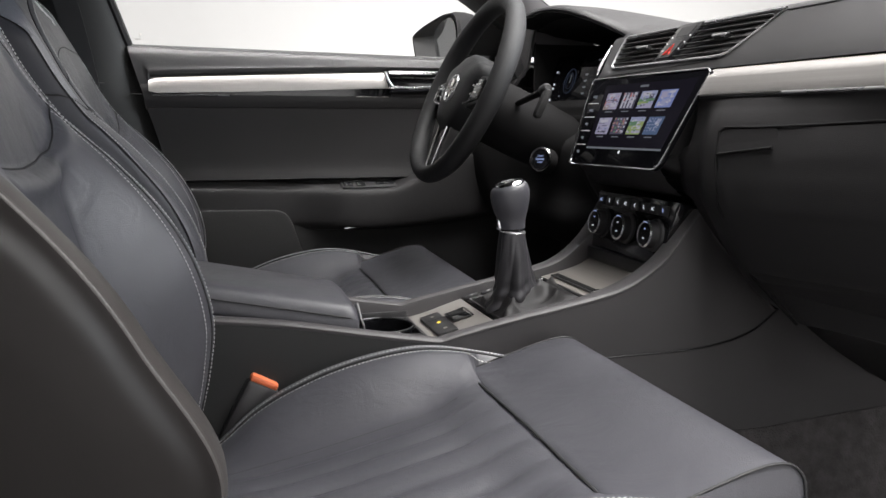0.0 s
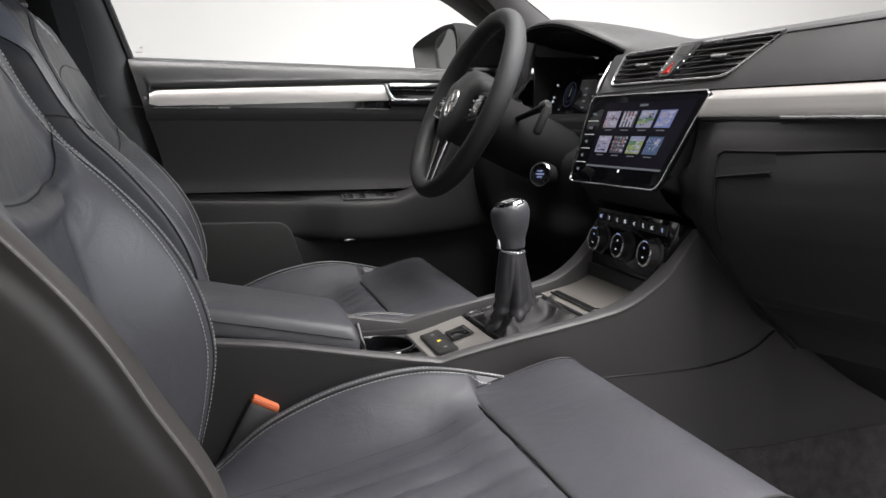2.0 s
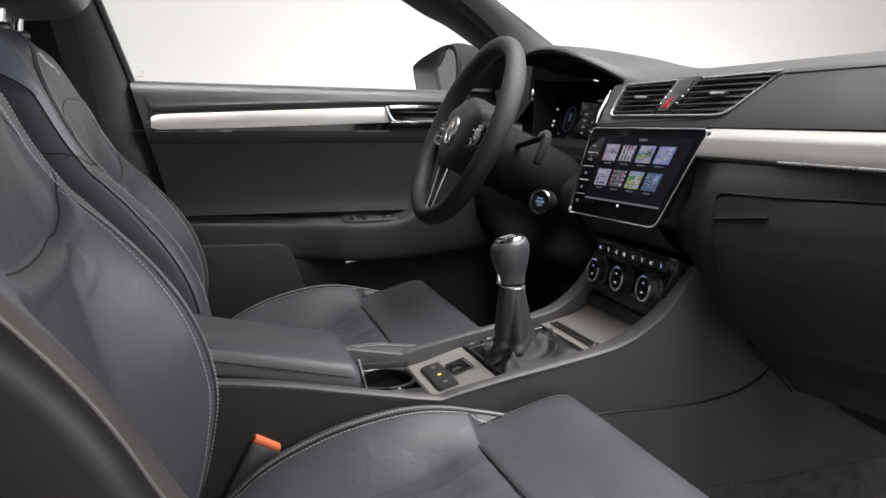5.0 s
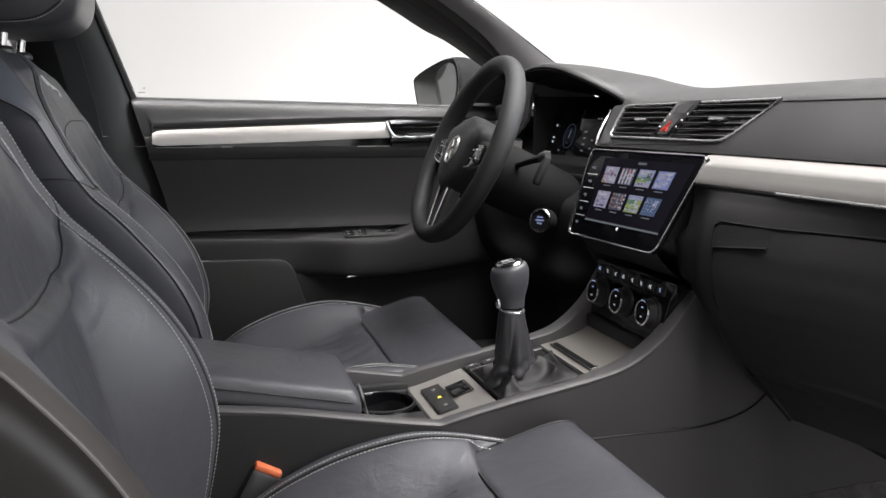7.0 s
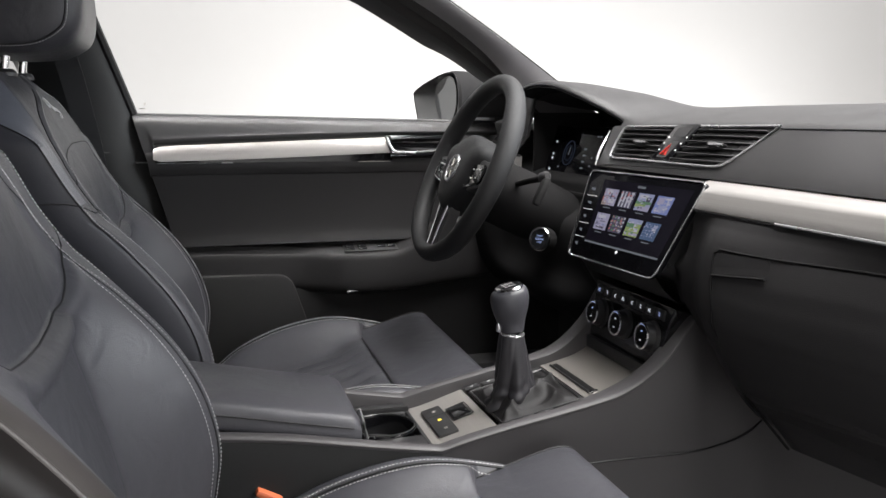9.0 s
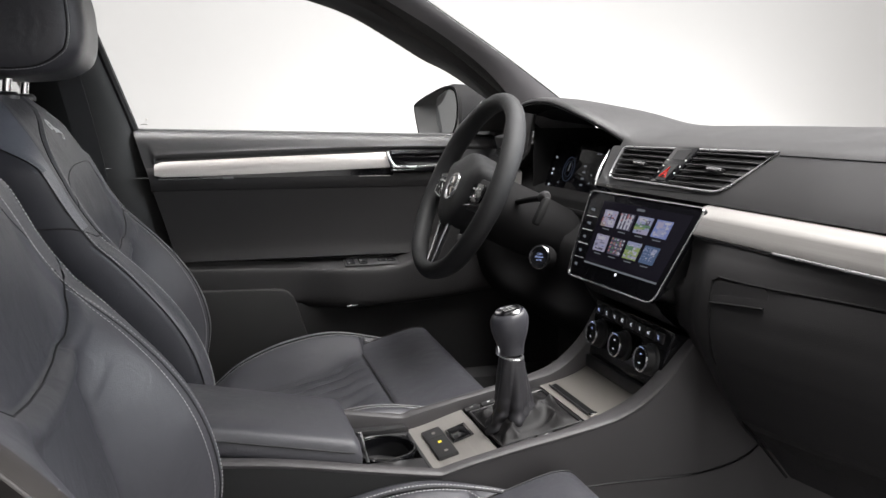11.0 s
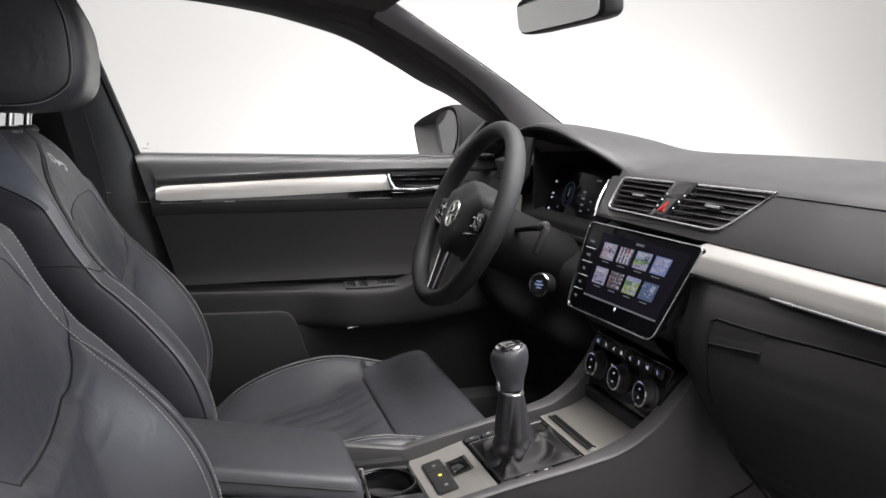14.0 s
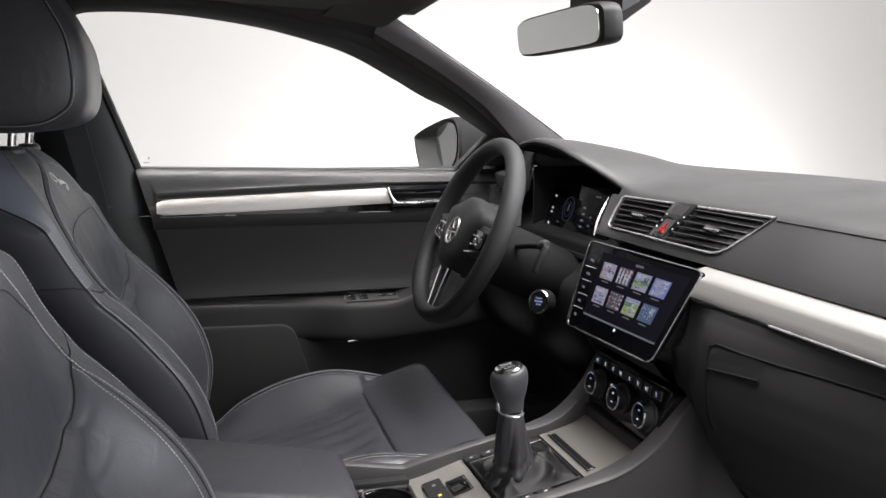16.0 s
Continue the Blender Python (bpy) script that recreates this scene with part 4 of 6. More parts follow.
for sgn in (-1, 1):
    rows, rims = [], []
    for x in np.r_[np.linspace(-0.46, -0.14, 24), np.linspace(-0.135, -0.115, 5), np.linspace(-0.10, 0.205, 34), np.linspace(0.21, 0.24, 9), np.linspace(0.26, 0.72, 12)]:
        h, z = half(x), rim_z(x)
        g = 0.014 * sm((x - 0.03) / 0.10)
        rows.append([(x, sgn * flank_y(x, zz), zz) for zz in np.linspace(0.33, z - 0.006, 14)])
        rims.append([(x, sgn * yy, zz) for yy, zz in ((h + 0.0030, z - 0.0085), (h + 0.0042, z - 0.006), (h + 0.0040, z - 0.0032), (h + 0.0020, z - 0.0010), (h - 0.001, z), (h - 0.006 - 0.4 * g, z + 0.0006), (h - 0.012 - g, z), (h - 0.0152 - g, z - 0.0022),
                                                      (h - 0.017 - g, z - 0.010), (h - 0.018 - g, min(z - 0.03, bed_z(x) - 0.01)))])
    # behind the joint the seats' shade is put into a darker colour
    for piece, mat, label in (([r for r in rows if r[0][0] < -0.124], PILLAR_DARK, "rear side of the console, seat shade in its colour"), ([r for r in rows if r[0][0] > -0.1255], PLASTIC, "dark grey front side of the console")):
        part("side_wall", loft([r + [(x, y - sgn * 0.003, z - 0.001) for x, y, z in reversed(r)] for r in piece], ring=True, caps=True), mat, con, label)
    # the rim is paler than the sides: light from above is in its colour
    part("rim", loft(rims), RIM, con, "console rim, ceiling light in its paler grey")
    joint = crv([(-0.05, 0, 0.482), (0.10, 0, 0.491), (0.20, 0, 0.499), (0.268, 0, 0.512), (0.315, 0, 0.532), (0.35, 0, 0.556)], 30)
    part("flank_seam", tube([(x, sgn * (flank_y(x, z) + 0.0015), z) for x, _, z in joint], 0.0016, 6), SEAM, con)
    rows = []
    for x in np.linspace(-0.05, 0.72, 32):
        top = float(np.interp(x, joint[:, 0], joint[:, 2])) - 0.001 + 0.05 * sm((x - 0.35) / 0.2)
        rows.append([(x, sgn * (flank_y(x, z) + 0.0025 + 0.006 * sm((top - z) / 0.1)), z) for z in np.linspace(top, 0.392, 6)])
    part("carpet_flank", loft([r + [(x, y - sgn * 0.004, z) for x, y, z in reversed(r)] for r in rows], ring=True, caps=True), PLASTIC, con, "dark lower side of the console")
    rows = []
    for x in np.linspace(-0.05, 0.72, 32):
        rows.append([(x, sgn * (flank_y(x, z) + 0.010 + 0.012 * sm((0.392 - z) / 0.06)), z) for z in np.linspace(0.394 + 0.012 * sm((x - 0.2) / 0.3), 0.236, 7)])
    part("carpet_skirt", loft([r + [(x, y - sgn * 0.008, z) for x, y, z in reversed(r)] for r in rows], ring=True, caps=True), CARPET, con, "black carpet at the console's foot")
    part("inner_cheek", box((0.50, sgn * 0.132, 0.575), (0.46, 0.006, 0.25), 0.002), LOWDASH, con)


def bed(x0, x1, y0, y1, lift=0.0, n=16, d=0.004):
    return thick(loft([[(x, y, bed_z(x) + lift) for y in np.linspace(y0, y1, 7)] for x in np.linspace(x0, x1, n)]), d)


part("bed", bed(-0.46, 0.20, -0.098, 0.098, -0.016, 30), DEEP, con)
# brushed plate with switch strip
part("plate", bed(-0.122, -0.034, -0.094, 0.094, 0.0), PLATE, con, "warm grey brushed plate")
part("plate_edge", box((-0.1235, 0, bed_z(-0.122) - 0.006), (0.003, 0.19, 0.016), 0.001), SATIN, con)
tilt = Euler((0, -radians(14.5), 0)).to_matrix().to_4x4()
sp = part("brake_switch_panel", box((-0.093, 0.010, bed_z(-0.093) + 0.0022), (0.029, 0.100, 0.006), 0.002, tilt), SATIN, con, "black parking brake switch panel")
for k, (yy, mt) in enumerate(((0.042, PLATE), (0.008, LITYELLOW), (-0.024, PLATE))):
    part("switch_mark", box((-0.093, yy, bed_z(-0.093) + 0.0054), (0.005, 0.006, 0.0006), 0, tilt), mt, sp)
part("switch_gap", box((-0.093, 0.026, bed_z(-0.093) + 0.0050), (0.030, 0.0012, 0.0006), 0, tilt), SEAM, sp)
part("brake_pull", box((-0.061, 0.018, bed_z(-0.061) + 0.0012), (0.026, 0.042, 0.004), 0.0018, tilt), GLOSS, con, "glossy black brake pull switch")
part("pull_frame", tube([(x, y, bed_z(x) + 0.0026) for x, y in ((-0.075, -0.004), (-0.047, -0.004), (-0.047, 0.040), (-0.075, 0.040))], 0.0012, 6, closed=True), SATIN, con)
# gear gate surround
part("gate_panel", bed(-0.030, 0.092, -0.095, 0.095, -0.001), SATIN, con, "satin black panel round the gear lever")
part("gate_frame", tube([(x, y, bed_z(x) + 0.002) for x, y in [(-0.028, -0.072), (0.088, -0.072), (0.088, 0.068), (-0.028, 0.068)]], 0.0022, 6, closed=True), SATIN, con)
for yy in (0.080, -0.083):
    for k, xx in enumerate((-0.022, 0.005, 0.032)):
        bb = part("console_button", box((xx, yy, bed_z(xx) + 0.0025), (0.022, 0.014, 0.005), 0.0012, tilt), SATIN, con)
        part("marking", box((xx, yy, bed_z(xx) + 0.0053), (0.005, 0.002, 0.0006), 0, tilt), MARK, bb)
part("chrome_edge", tube([(x, -0.094, bed_z(x) + 0.0005) for x in np.linspace(-0.034, 0.095, 12)], 0.0012, 6), CHROME, con)
# tray ahead of the gear lever, with its roller slot
part("tray", bed(0.094, 0.182, -0.092, 0.096, 0.001), TRAY, con, "warm grey brushed tray cover")
part("slot", box((0.110, 0.004, bed_z(0.110) + 0.0015), (0.011, 0.140, 0.004), 0.0018, tilt), BLACK, con, "black finger slot")
part("slot_bar", tube([(0.1045, -0.066, bed_z(0.1045) + 0.003), (0.1045, 0.075, bed_z(0.1045) + 0.003)], 0.0016, 6), SATIN, con)
part("slot_end", box((0.109, -0.066, bed_z(0.109) + 0.0035), (0.012, 0.006, 0.004), 0.001, tilt), CHROME, con)
# cup holders
cup_m = Matrix.Translation((-0.175, 0.005, 0.0))
part("cup_well", thick(lathe([(0.038, 0.46), (0.040, 0.50), (0.042, 0.519), (0.045, 0.521)], cup_m, 36, caps=False), 0.002), GLOSS, con, "dark round cup holder")
part("cup_ring", tube([(-0.175 + 0.043 * math.cos(a), 0.005 + 0.043 * math.sin(a), 0.522) for a in np.linspace(0, 2 * math.pi, 40, endpoint=False)], 0.0010, 6, closed=True), SATIN, con)
for x0, x1, y0, y1 in ((-0.222, -0.219, -0.094, 0.094), (-0.131, -0.126, -0.094, 0.094), (-0.219, -0.131, -0.094, -0.039), (-0.219, -0.131, 0.049, 0.094)):
    part("cup_tray", box(((x0 + x1) / 2, (y0 + y1) / 2, 0.516), (x1 - x0, y1 - y0, 0.006), 0.001), SATIN, con)
part("cup_floor", lathe([(0.037, 0.458), (0.036, 0.462), (0.001, 0.462)], cup_m, 30), SATIN, con)
part("cup_slide", tube([(-0.218, -0.045, 0.566), (-0.213, -0.045, 0.545), (-0.207, -0.044, 0.524)], 0.0028, 8), CHROME, con)
part("tray_divider", box((-0.172, 0.060, 0.520), (0.092, 0.003, 0.014), 0.001), SATIN, con)

# armrest: a padded lid
arm = thing("armrest", (-0.35, 0.0, 0.55), "black leather padded armrest lid on the console", "armrest")


def lid_z(x):
    return 0.5725 + 0.205 * (-0.25 - x)


rows = []
for x in np.r_[-0.2225, -0.2228, -0.2245, -0.228, -0.233, -0.240, -0.25, np.linspace(-0.27, -0.52, 14)]:
    e = math.sqrt(max(0.0, 1 - ((max(x, -0.238) + 0.238) / 0.0156) ** 2))
    zt, zb = lid_z(x) - 0.012 * (1 - e), lid_z(x) - 0.036 + 0.006 * (1 - e)
    h = 0.093 - 0.007 * (1 - e)
    rows.append([(x, yy, zz) for _, yy, zz in crv([(0, -h + 0.010, zb), (0, -h, zb + 0.006), (0, -h - 0.001, zb + 0.018), (0, -h + 0.004, zt - 0.002), (0, -h + 0.015, zt + 0.0045), (0, -h * 0.5, zt + 0.009 * e), (0, 0, zt + 0.011 * e), (0, h * 0.5, zt + 0.009 * e),
                                                   (0, h - 0.015, zt + 0.0045), (0, h - 0.004, zt - 0.002), (0, h + 0.001, zb + 0.018), (0, h, zb + 0.006), (0, h - 0.010, zb)], 40)])
pd = part("pad", loft(rows, ring=True, caps=True), LEATHER, arm, sharp=50)
hem = [(x, -0.0938, lid_z(x) - 0.011) for x in np.linspace(-0.5, -0.255, 20)] + [(-0.236, -0.0930, lid_z(-0.24) - 0.012), (-0.2250, -0.0865, lid_z(-0.23) - 0.014), (-0.2222, -0.06, lid_z(-0.2235) - 0.016), (-0.2218, 0, lid_z(-0.2225) - 0.016),
       (-0.2222, 0.06, lid_z(-0.2235) - 0.016), (-0.2250, 0.0865, lid_z(-0.23) - 0.014), (-0.236, 0.0930, lid_z(-0.24) - 0.012)] + [(x, 0.0938, lid_z(x) - 0.011) for x in np.linspace(-0.255, -0.5, 20)]
part("seam", tube(hem, 0.0012, 6), SEAM, pd)
part("lid_base", box((-0.37, 0, 0.5530), (0.27, 0.168, 0.024), 0.006, Euler((0, radians(11.6), 0)).to_matrix().to_4x4()), SATIN, arm)

# gear lever
gear = thing("gear_lever", (0.0, -0.02, 0.54), "gear lever with leather boot and chrome-topped knob", "gear lever")
rows = []
for t in np.r_[np.linspace(0, 0.25, 14), np.linspace(0.27, 1, 30)]:
    z = 0.540 + 0.109 * t
    q = (1 - t)
    rx, ry = 0.0172 + 0.011 * q + 0.012 * q ** 5, 0.0172 + 0.012 * q + 0.012 * q ** 5
    cx, cy = 0.014 * q ** 1.5, -0.03 + 0.016 * q ** 1.5
    row = []
    for a in np.linspace(0, 2 * math.pi, 96, endpoint=False):
        b = a + 0.9 * q
        ridge = 0.55 * abs(math.sin(2.5 * b + 0.9)) ** 0.7 + 0.3 * abs(math.sin(3.5 * b - 1.1 + 2.2 * t)) - 0.5
        sag = 0.055 * math.sin(34 * t + 2.2 * math.sin(2 * a + 0.5) + 1.5 * math.sin(3 * a)) * sm((0.62 - t) / 0.5)
        f = 1 + 0.52 * ridge * q ** 0.5 + sag + 0.03 * math.sin(9 * a - 7 * t) * math.sin(math.pi * t)
        row.append((cx + rx * f * math.cos(a), cy + ry * f * math.sin(a), z + 0.005 * math.sin(5 * a + 0.8) * q ** 8))
    rows.append(row)
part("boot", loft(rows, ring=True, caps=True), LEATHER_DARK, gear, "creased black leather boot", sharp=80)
rows = []
for x in np.linspace(-0.027, 0.087, 58):
    row = []
    for y in np.linspace(-0.071, 0.067, 64):
        u, v = x - 0.016, y + 0.014
        d, a = math.hypot(u / 0.034, v / 0.036), math.atan2(v, u)
        edge = min(1.0, min(x + 0.027, 0.087 - x) / 0.010, min(y + 0.071, 0.067 - y) / 0.010)
        w = 0.55 * math.sin(40 * x + 1.3) + 0.5 * math.sin(52 * y)
        fold_ = 0.010 * (1 - abs(math.sin(2.5 * a + 0.5 + w + 1.1 * d))) ** 1.6 + 0.006 * (1 - abs(math.sin(3.0 * d - 0.8 + 1.6 * math.sin(2 * a + 1)))) ** 1.5
        hill = 0.020 * math.exp(-max(d - 0.75, 0.0) ** 2 * 7)
        row.append((x, y, bed_z(x) + 0.001 + sm(edge) * (0.004 + fold_ * (0.5 + 0.5 * sm((d - 0.5) / 0.6)) + hill)))
    rows.append(row)
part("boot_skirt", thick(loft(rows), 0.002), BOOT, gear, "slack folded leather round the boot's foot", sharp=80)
knob_m = Matrix.Translation((0.0, -0.03, 0.648)) @ Euler((0, radians(-3), 0)).to_matrix().to_4x4()
part("ring", lathe([(0.0160, -0.0015), (0.0176, -0.0008), (0.0178, 0.0016), (0.0160, 0.0028)], knob_m @ pose(0, 0, 0, 6, 8, 0), 32), BRIGHT, gear, "thin chrome collar")
rows = []
for t in np.linspace(0, 1, 18):
    r = fn([0, 0.2, 0.45, 0.7, 0.88, 0.97, 1], [0.0165, 0.0180, 0.0225, 0.0252, 0.0245, 0.0215, 0.0190])(t)
    rows.append([knob_m @ Vector((r * 1.06 * math.cos(a) - 0.002 * t, r * 0.94 * math.sin(a), 0.005 + 0.060 * t + 0.004 * t * math.cos(a))) for a in np.linspace(0, 2 * math.pi, 36, endpoint=False)])
kn = part("knob", loft(rows, ring=True, caps=True), LEATHER, gear, "leather-covered knob", sharp=70)
cap = knob_m @ pose(-0.002, 0, 0.0655, 0, -11, 0)
part("cap_ring", lathe([(0.0195, -0.004), (0.0202, 0), (0.0185, 0.0028), (0.0150, 0.0032), (0.0150, 0.001)], cap, 36), CHROME, kn, "chrome ring")
part("cap", lathe([(0.0152, 0.0), (0.0150, 0.0026), (0.008, 0.0036), (0.001, 0.0039)], cap, 32), GLOSS, kn, "glossy black cap")
sp = bmesh.new()
for a, b in (((-0.008, -0.007), (0.008, -0.007)), ((-0.008, 0), (0.008, 0)), ((-0.008, 0.007), (0.008, 0.007)), ((0, -0.007), (0, 0.007))):
    join_a, join_b = cap @ Vector((*a, 0.0036)), cap @ Vector((*b, 0.0036))
    tube([join_a, join_b], 0.0004, 5, sp)
part("shift_pattern", sp, THREAD, kn, "pale shift pattern lines")
part("button", box(knob_m @ Vector((-0.018, 0.002, 0.012)), (0.006, 0.010, 0.016), 0.002), CHROME, kn, "chrome front flash")

# ---- dashboard ----
dash = thing("dashboard", (0.5, 0.0, 0.5), "dark soft-touch dashboard with silver trim strip", "dashboard")


hump = fn([0.165, 0.19, 0.206, 0.242, 0.278, 0.313, 0.349, 0.385, 0.421, 0.457, 0.493, 0.528, 0.564, 0.60, 0.65, 0.78], [0.0, 0.075, 0.145, 0.335, 0.53, 0.70, 0.83, 0.92, 0.99, 1.035, 1.055, 1.05, 1.01, 0.93, 0.80, 0.60])


hood_h = fn([0.24, 0.27, 0.31, 0.37, 0.40, 0.45, 0.50, 0.56, 0.63, 0.9], [0.079, 0.080, 0.072, 0.051, 0.042, 0.030, 0.021, 0.010, 0.0, 0.0])
hood_lean = fn([0.24, 0.38, 0.40, 0.45, 0.50, 0.60, 0.9], [0.0, 0.0, 0.005, 0.05, 0.13, 0.25, 0.3])      # the hood's ridge runs outwards as it runs forward
top_flat = fn([0.24, 0.29, 0.34, 0.40, 0.45, 0.50, 0.55, 0.60, 0.64, 0.66, 0.70, 0.9], [0.933, 0.9345, 0.946, 0.9565, 0.9615, 0.9638, 0.9635, 0.9615, 0.9592, 0.9580, 0.949, 0.90])
PAD_X = [0.90, 0.80, 0.70, 0.675, 0.65, 0.60, 0.55, 0.50, 0.47, 0.44, 0.41, 0.38, 0.35]


def top_z(x, y):
    flat = top_flat(x) - 0.004 * sm((y - 0.1) / 0.4) * sm((x - 0.36) / 0.2)
    return flat + hood_h(x) * hump(y - hood_lean(x)) - 0.02 * sm((-y - 0.60) / 0.16)


def ridge_x(y):
    return 0.291


def pad_row(y, low=True):
    r = ridge_x(y)
    xs = PAD_X + [r + 0.02, r + 0.008]
    row = [(x, y, top_z(x, y)) for x in xs]
    row += [(r + 0.002, y, top_z(r, y) - 0.002), (r - 0.003, y, top_z(r, y) - 0.007), (r - 0.021, y, 0.908), (r - 0.041, y, 0.884), (r - 0.051, y, 0.869), (r - 0.0535, y, 0.864), (r - 0.035, y, 0.8605)]
    return row


part("upper_pad", thick(loft([pad_row(y) for y in np.r_[np.linspace(-0.74, 0.17, 44), 0.185, 0.2, 0.206]]), 0.006), VINYL, dash)
part("upper_pad", thick(loft([pad_row(y) for y in np.r_[0.60, 0.605, np.linspace(0.62, 0.775, 10)]]), 0.006), VINYL, dash)
rows = []
for y in np.linspace(0.206, 0.60, 40):
    k = sm((y - 0.20) / 0.15)
    r = 0.288 - 0.038 * k
    row = [(x, y, top_z(x, y)) for x in PAD_X + [0.32, r + 0.018]]
    zt = top_z(r, y)
    row += [(r + 0.005, y, zt - 0.0015), (r + 0.001, y, zt - 0.0050), (r, y, zt - 0.0080), (r + 0.004, y, zt - 0.0105), (0.33, y, zt - 0.020 - 0.015 * k), (0.44, y, zt - 0.03 - 0.02 * k)]
    rows.append(row)
part("instrument_hood", loft(rows), VINYL, dash, "arched hood over the instruments")
# the hood's inside is coloured black for the shade within it
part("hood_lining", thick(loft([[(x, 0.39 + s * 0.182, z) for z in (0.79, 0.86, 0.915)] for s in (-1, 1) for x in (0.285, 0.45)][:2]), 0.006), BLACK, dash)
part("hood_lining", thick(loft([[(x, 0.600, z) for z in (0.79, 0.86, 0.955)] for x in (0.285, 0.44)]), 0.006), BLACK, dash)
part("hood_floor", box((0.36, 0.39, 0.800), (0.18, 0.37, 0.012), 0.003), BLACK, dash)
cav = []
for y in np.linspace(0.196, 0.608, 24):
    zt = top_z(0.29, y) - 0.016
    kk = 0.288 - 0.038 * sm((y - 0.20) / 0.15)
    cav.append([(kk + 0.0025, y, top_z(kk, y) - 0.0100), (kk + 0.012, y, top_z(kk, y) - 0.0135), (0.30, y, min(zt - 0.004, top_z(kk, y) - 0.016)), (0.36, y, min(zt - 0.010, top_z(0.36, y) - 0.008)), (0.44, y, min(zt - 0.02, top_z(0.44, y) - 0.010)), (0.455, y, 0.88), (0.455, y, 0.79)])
part("hood_cavity", thick(loft(cav), 0.003), BLACK, dash, "inside of the instrument hood, shade in its black colour")
# instrument display
cn = Vector((-0.955, 0, 0.295))
cm = facing((0.316, 0.430, 0.873), cn)
dp = part("instrument_display", box(cm.translation, (0.285, 0.112, 0.008), 0.003, cm.to_3x3().to_4x4()), DISPLAY, dash, "dark digital instrument display")
BLUE_DIM, GREY_DIM = screen_colour("dim_blue_display", (0.30, 0.38, 0.6), 0.07), screen_colour("dim_grey_display", (0.7, 0.75, 0.85), 0.16)


def on(m, u, v, w=0.0):
    return m @ Vector((u, v, w))


flat_cm = cm.to_3x3().to_4x4()
part("dial", tube([on(cm, -0.046 + 0.024 * math.cos(a), 0.025 * math.sin(a), 0.0045) for a in np.linspace(0, 2 * math.pi, 30, endpoint=False)], 0.0007, 5, closed=True), BLUE_DIM, dp)
part("dial", tube([on(cm, -0.046 + 0.015 * math.cos(a), 0.016 * math.sin(a), 0.0045) for a in np.linspace(0, 2 * math.pi, 30, endpoint=False)], 0.0005, 5, closed=True), BLUE_DIM, dp)
part("needle", tube([on(cm, -0.046, -0.004, 0.0045), on(cm, -0.045, 0.012, 0.0045)], 0.0008, 5), GREY_DIM, dp)
for k, v in enumerate((0.022, -0.004, -0.013, -0.037)):
    part("readout", box(on(cm, -0.120, v, 0.0043), (0.0045, 0.004, 0.0008), 0, flat_cm), LITMARK, dp)
for k in range(4):
    part("readout", box(on(cm, 0.024 + 0.0015 * k, 0.010 - 0.0125 * k, 0.0043), (0.011, 0.0034, 0.0008), 0, flat_cm), GREY_DIM, dp)
for u, v in ((0.062, 0.036), (0.074, 0.036), (0.060, -0.006), (0.060, -0.022), (-0.078, -0.030)):
    part("readout", box(on(cm, u, v, 0.0043), (0.006, 0.003, 0.0008), 0, flat_cm), GREY_DIM, dp)
part("chrome_fin", tube(crv([(0.273, 0.226, 0.922), (0.262, 0.222, 0.906), (0.238, 0.196, 0.886), (0.210, 0.152, 0.868)], 18), lambda t: 0.0012 + 0.0010 * math.sin(math.pi * t), 8), BRIGHT, dash, "chrome fin beside the vent")

# lower dash
LOWER = [(0.275, 0.868), (0.262, 0.848), (0.209, 0.8285), (0.203, 0.812), (0.201, 0.795), (0.194, 0.765), (0.190, 0.72), (0.196, 0.67), (0.215, 0.615), (0.26, 0.57), (0.34, 0.545), (0.50, 0.54)]
BESIDE = [(0.275, 0.868), (0.262, 0.848), (0.209, 0.8285), (0.203, 0.812), (0.201, 0.795), (0.194, 0.765), (0.192, 0.72), (0.208, 0.686), (0.245, 0.640), (0.300, 0.592), (0.405, 0.500), (0.520, 0.420)]
low_c = crv([(x, 0, z) for x, z in LOWER], 40)
beside_c = crv([(x, 0, z) for x, z in BESIDE], 40)      # along the console's flank the panel runs forward as it falls


def lower_x(z, y):
    i = int(np.argmin(abs(low_c[:30, 2] - z)))
    return low_c[i, 0] + 0.031 * sm((-y - 0.16) / 0.45) - 0.02 * sm((-y - 0.165) / 0.05)


def lower_rows(ys):
    out = []
    for y in ys:
        k = 1 - sm((abs(y) - 0.165) / 0.12)
        row = []
        for (xa, _, za), (xb, _, zb) in zip(low_c, beside_c):
            x, z = xa + (xb - xa) * k, za + (zb - za) * k
            x += (0.036 + 0.036 * sm((z - 0.755) / 0.03)) * sm((y - 0.165) / 0.03) * (1 - sm((y - 0.60) / 0.06)) * sm((z - 0.60) / 0.08)
            x += (0.031 * sm((-y - 0.16) / 0.45) - 0.02 * sm((-y - 0.165) / 0.05) * sm((z - 0.55) / 0.05)) * sm((0.835 - z) / 0.045)
            x += 0.05 * (1 - sm((abs(y) - 0.115) / 0.02)) * sm((0.705 - z) / 0.015) + 0.02 * (1 - sm((abs(y) - 0.110) / 0.025)) * sm((0.765 - z) / 0.05)
            x += 0.03 * (1 - sm((abs(y) - 0.125) / 0.02)) * sm((z - 0.755) / 0.02)
            row.append((x, y, z))
        out.append(row)
    return out


part("lower_panel", thick(loft(lower_rows(np.r_[np.linspace(-0.74, 0.14, 50), 0.15])), 0.006), LOWDASH, dash, "dark lower dashboard panel")
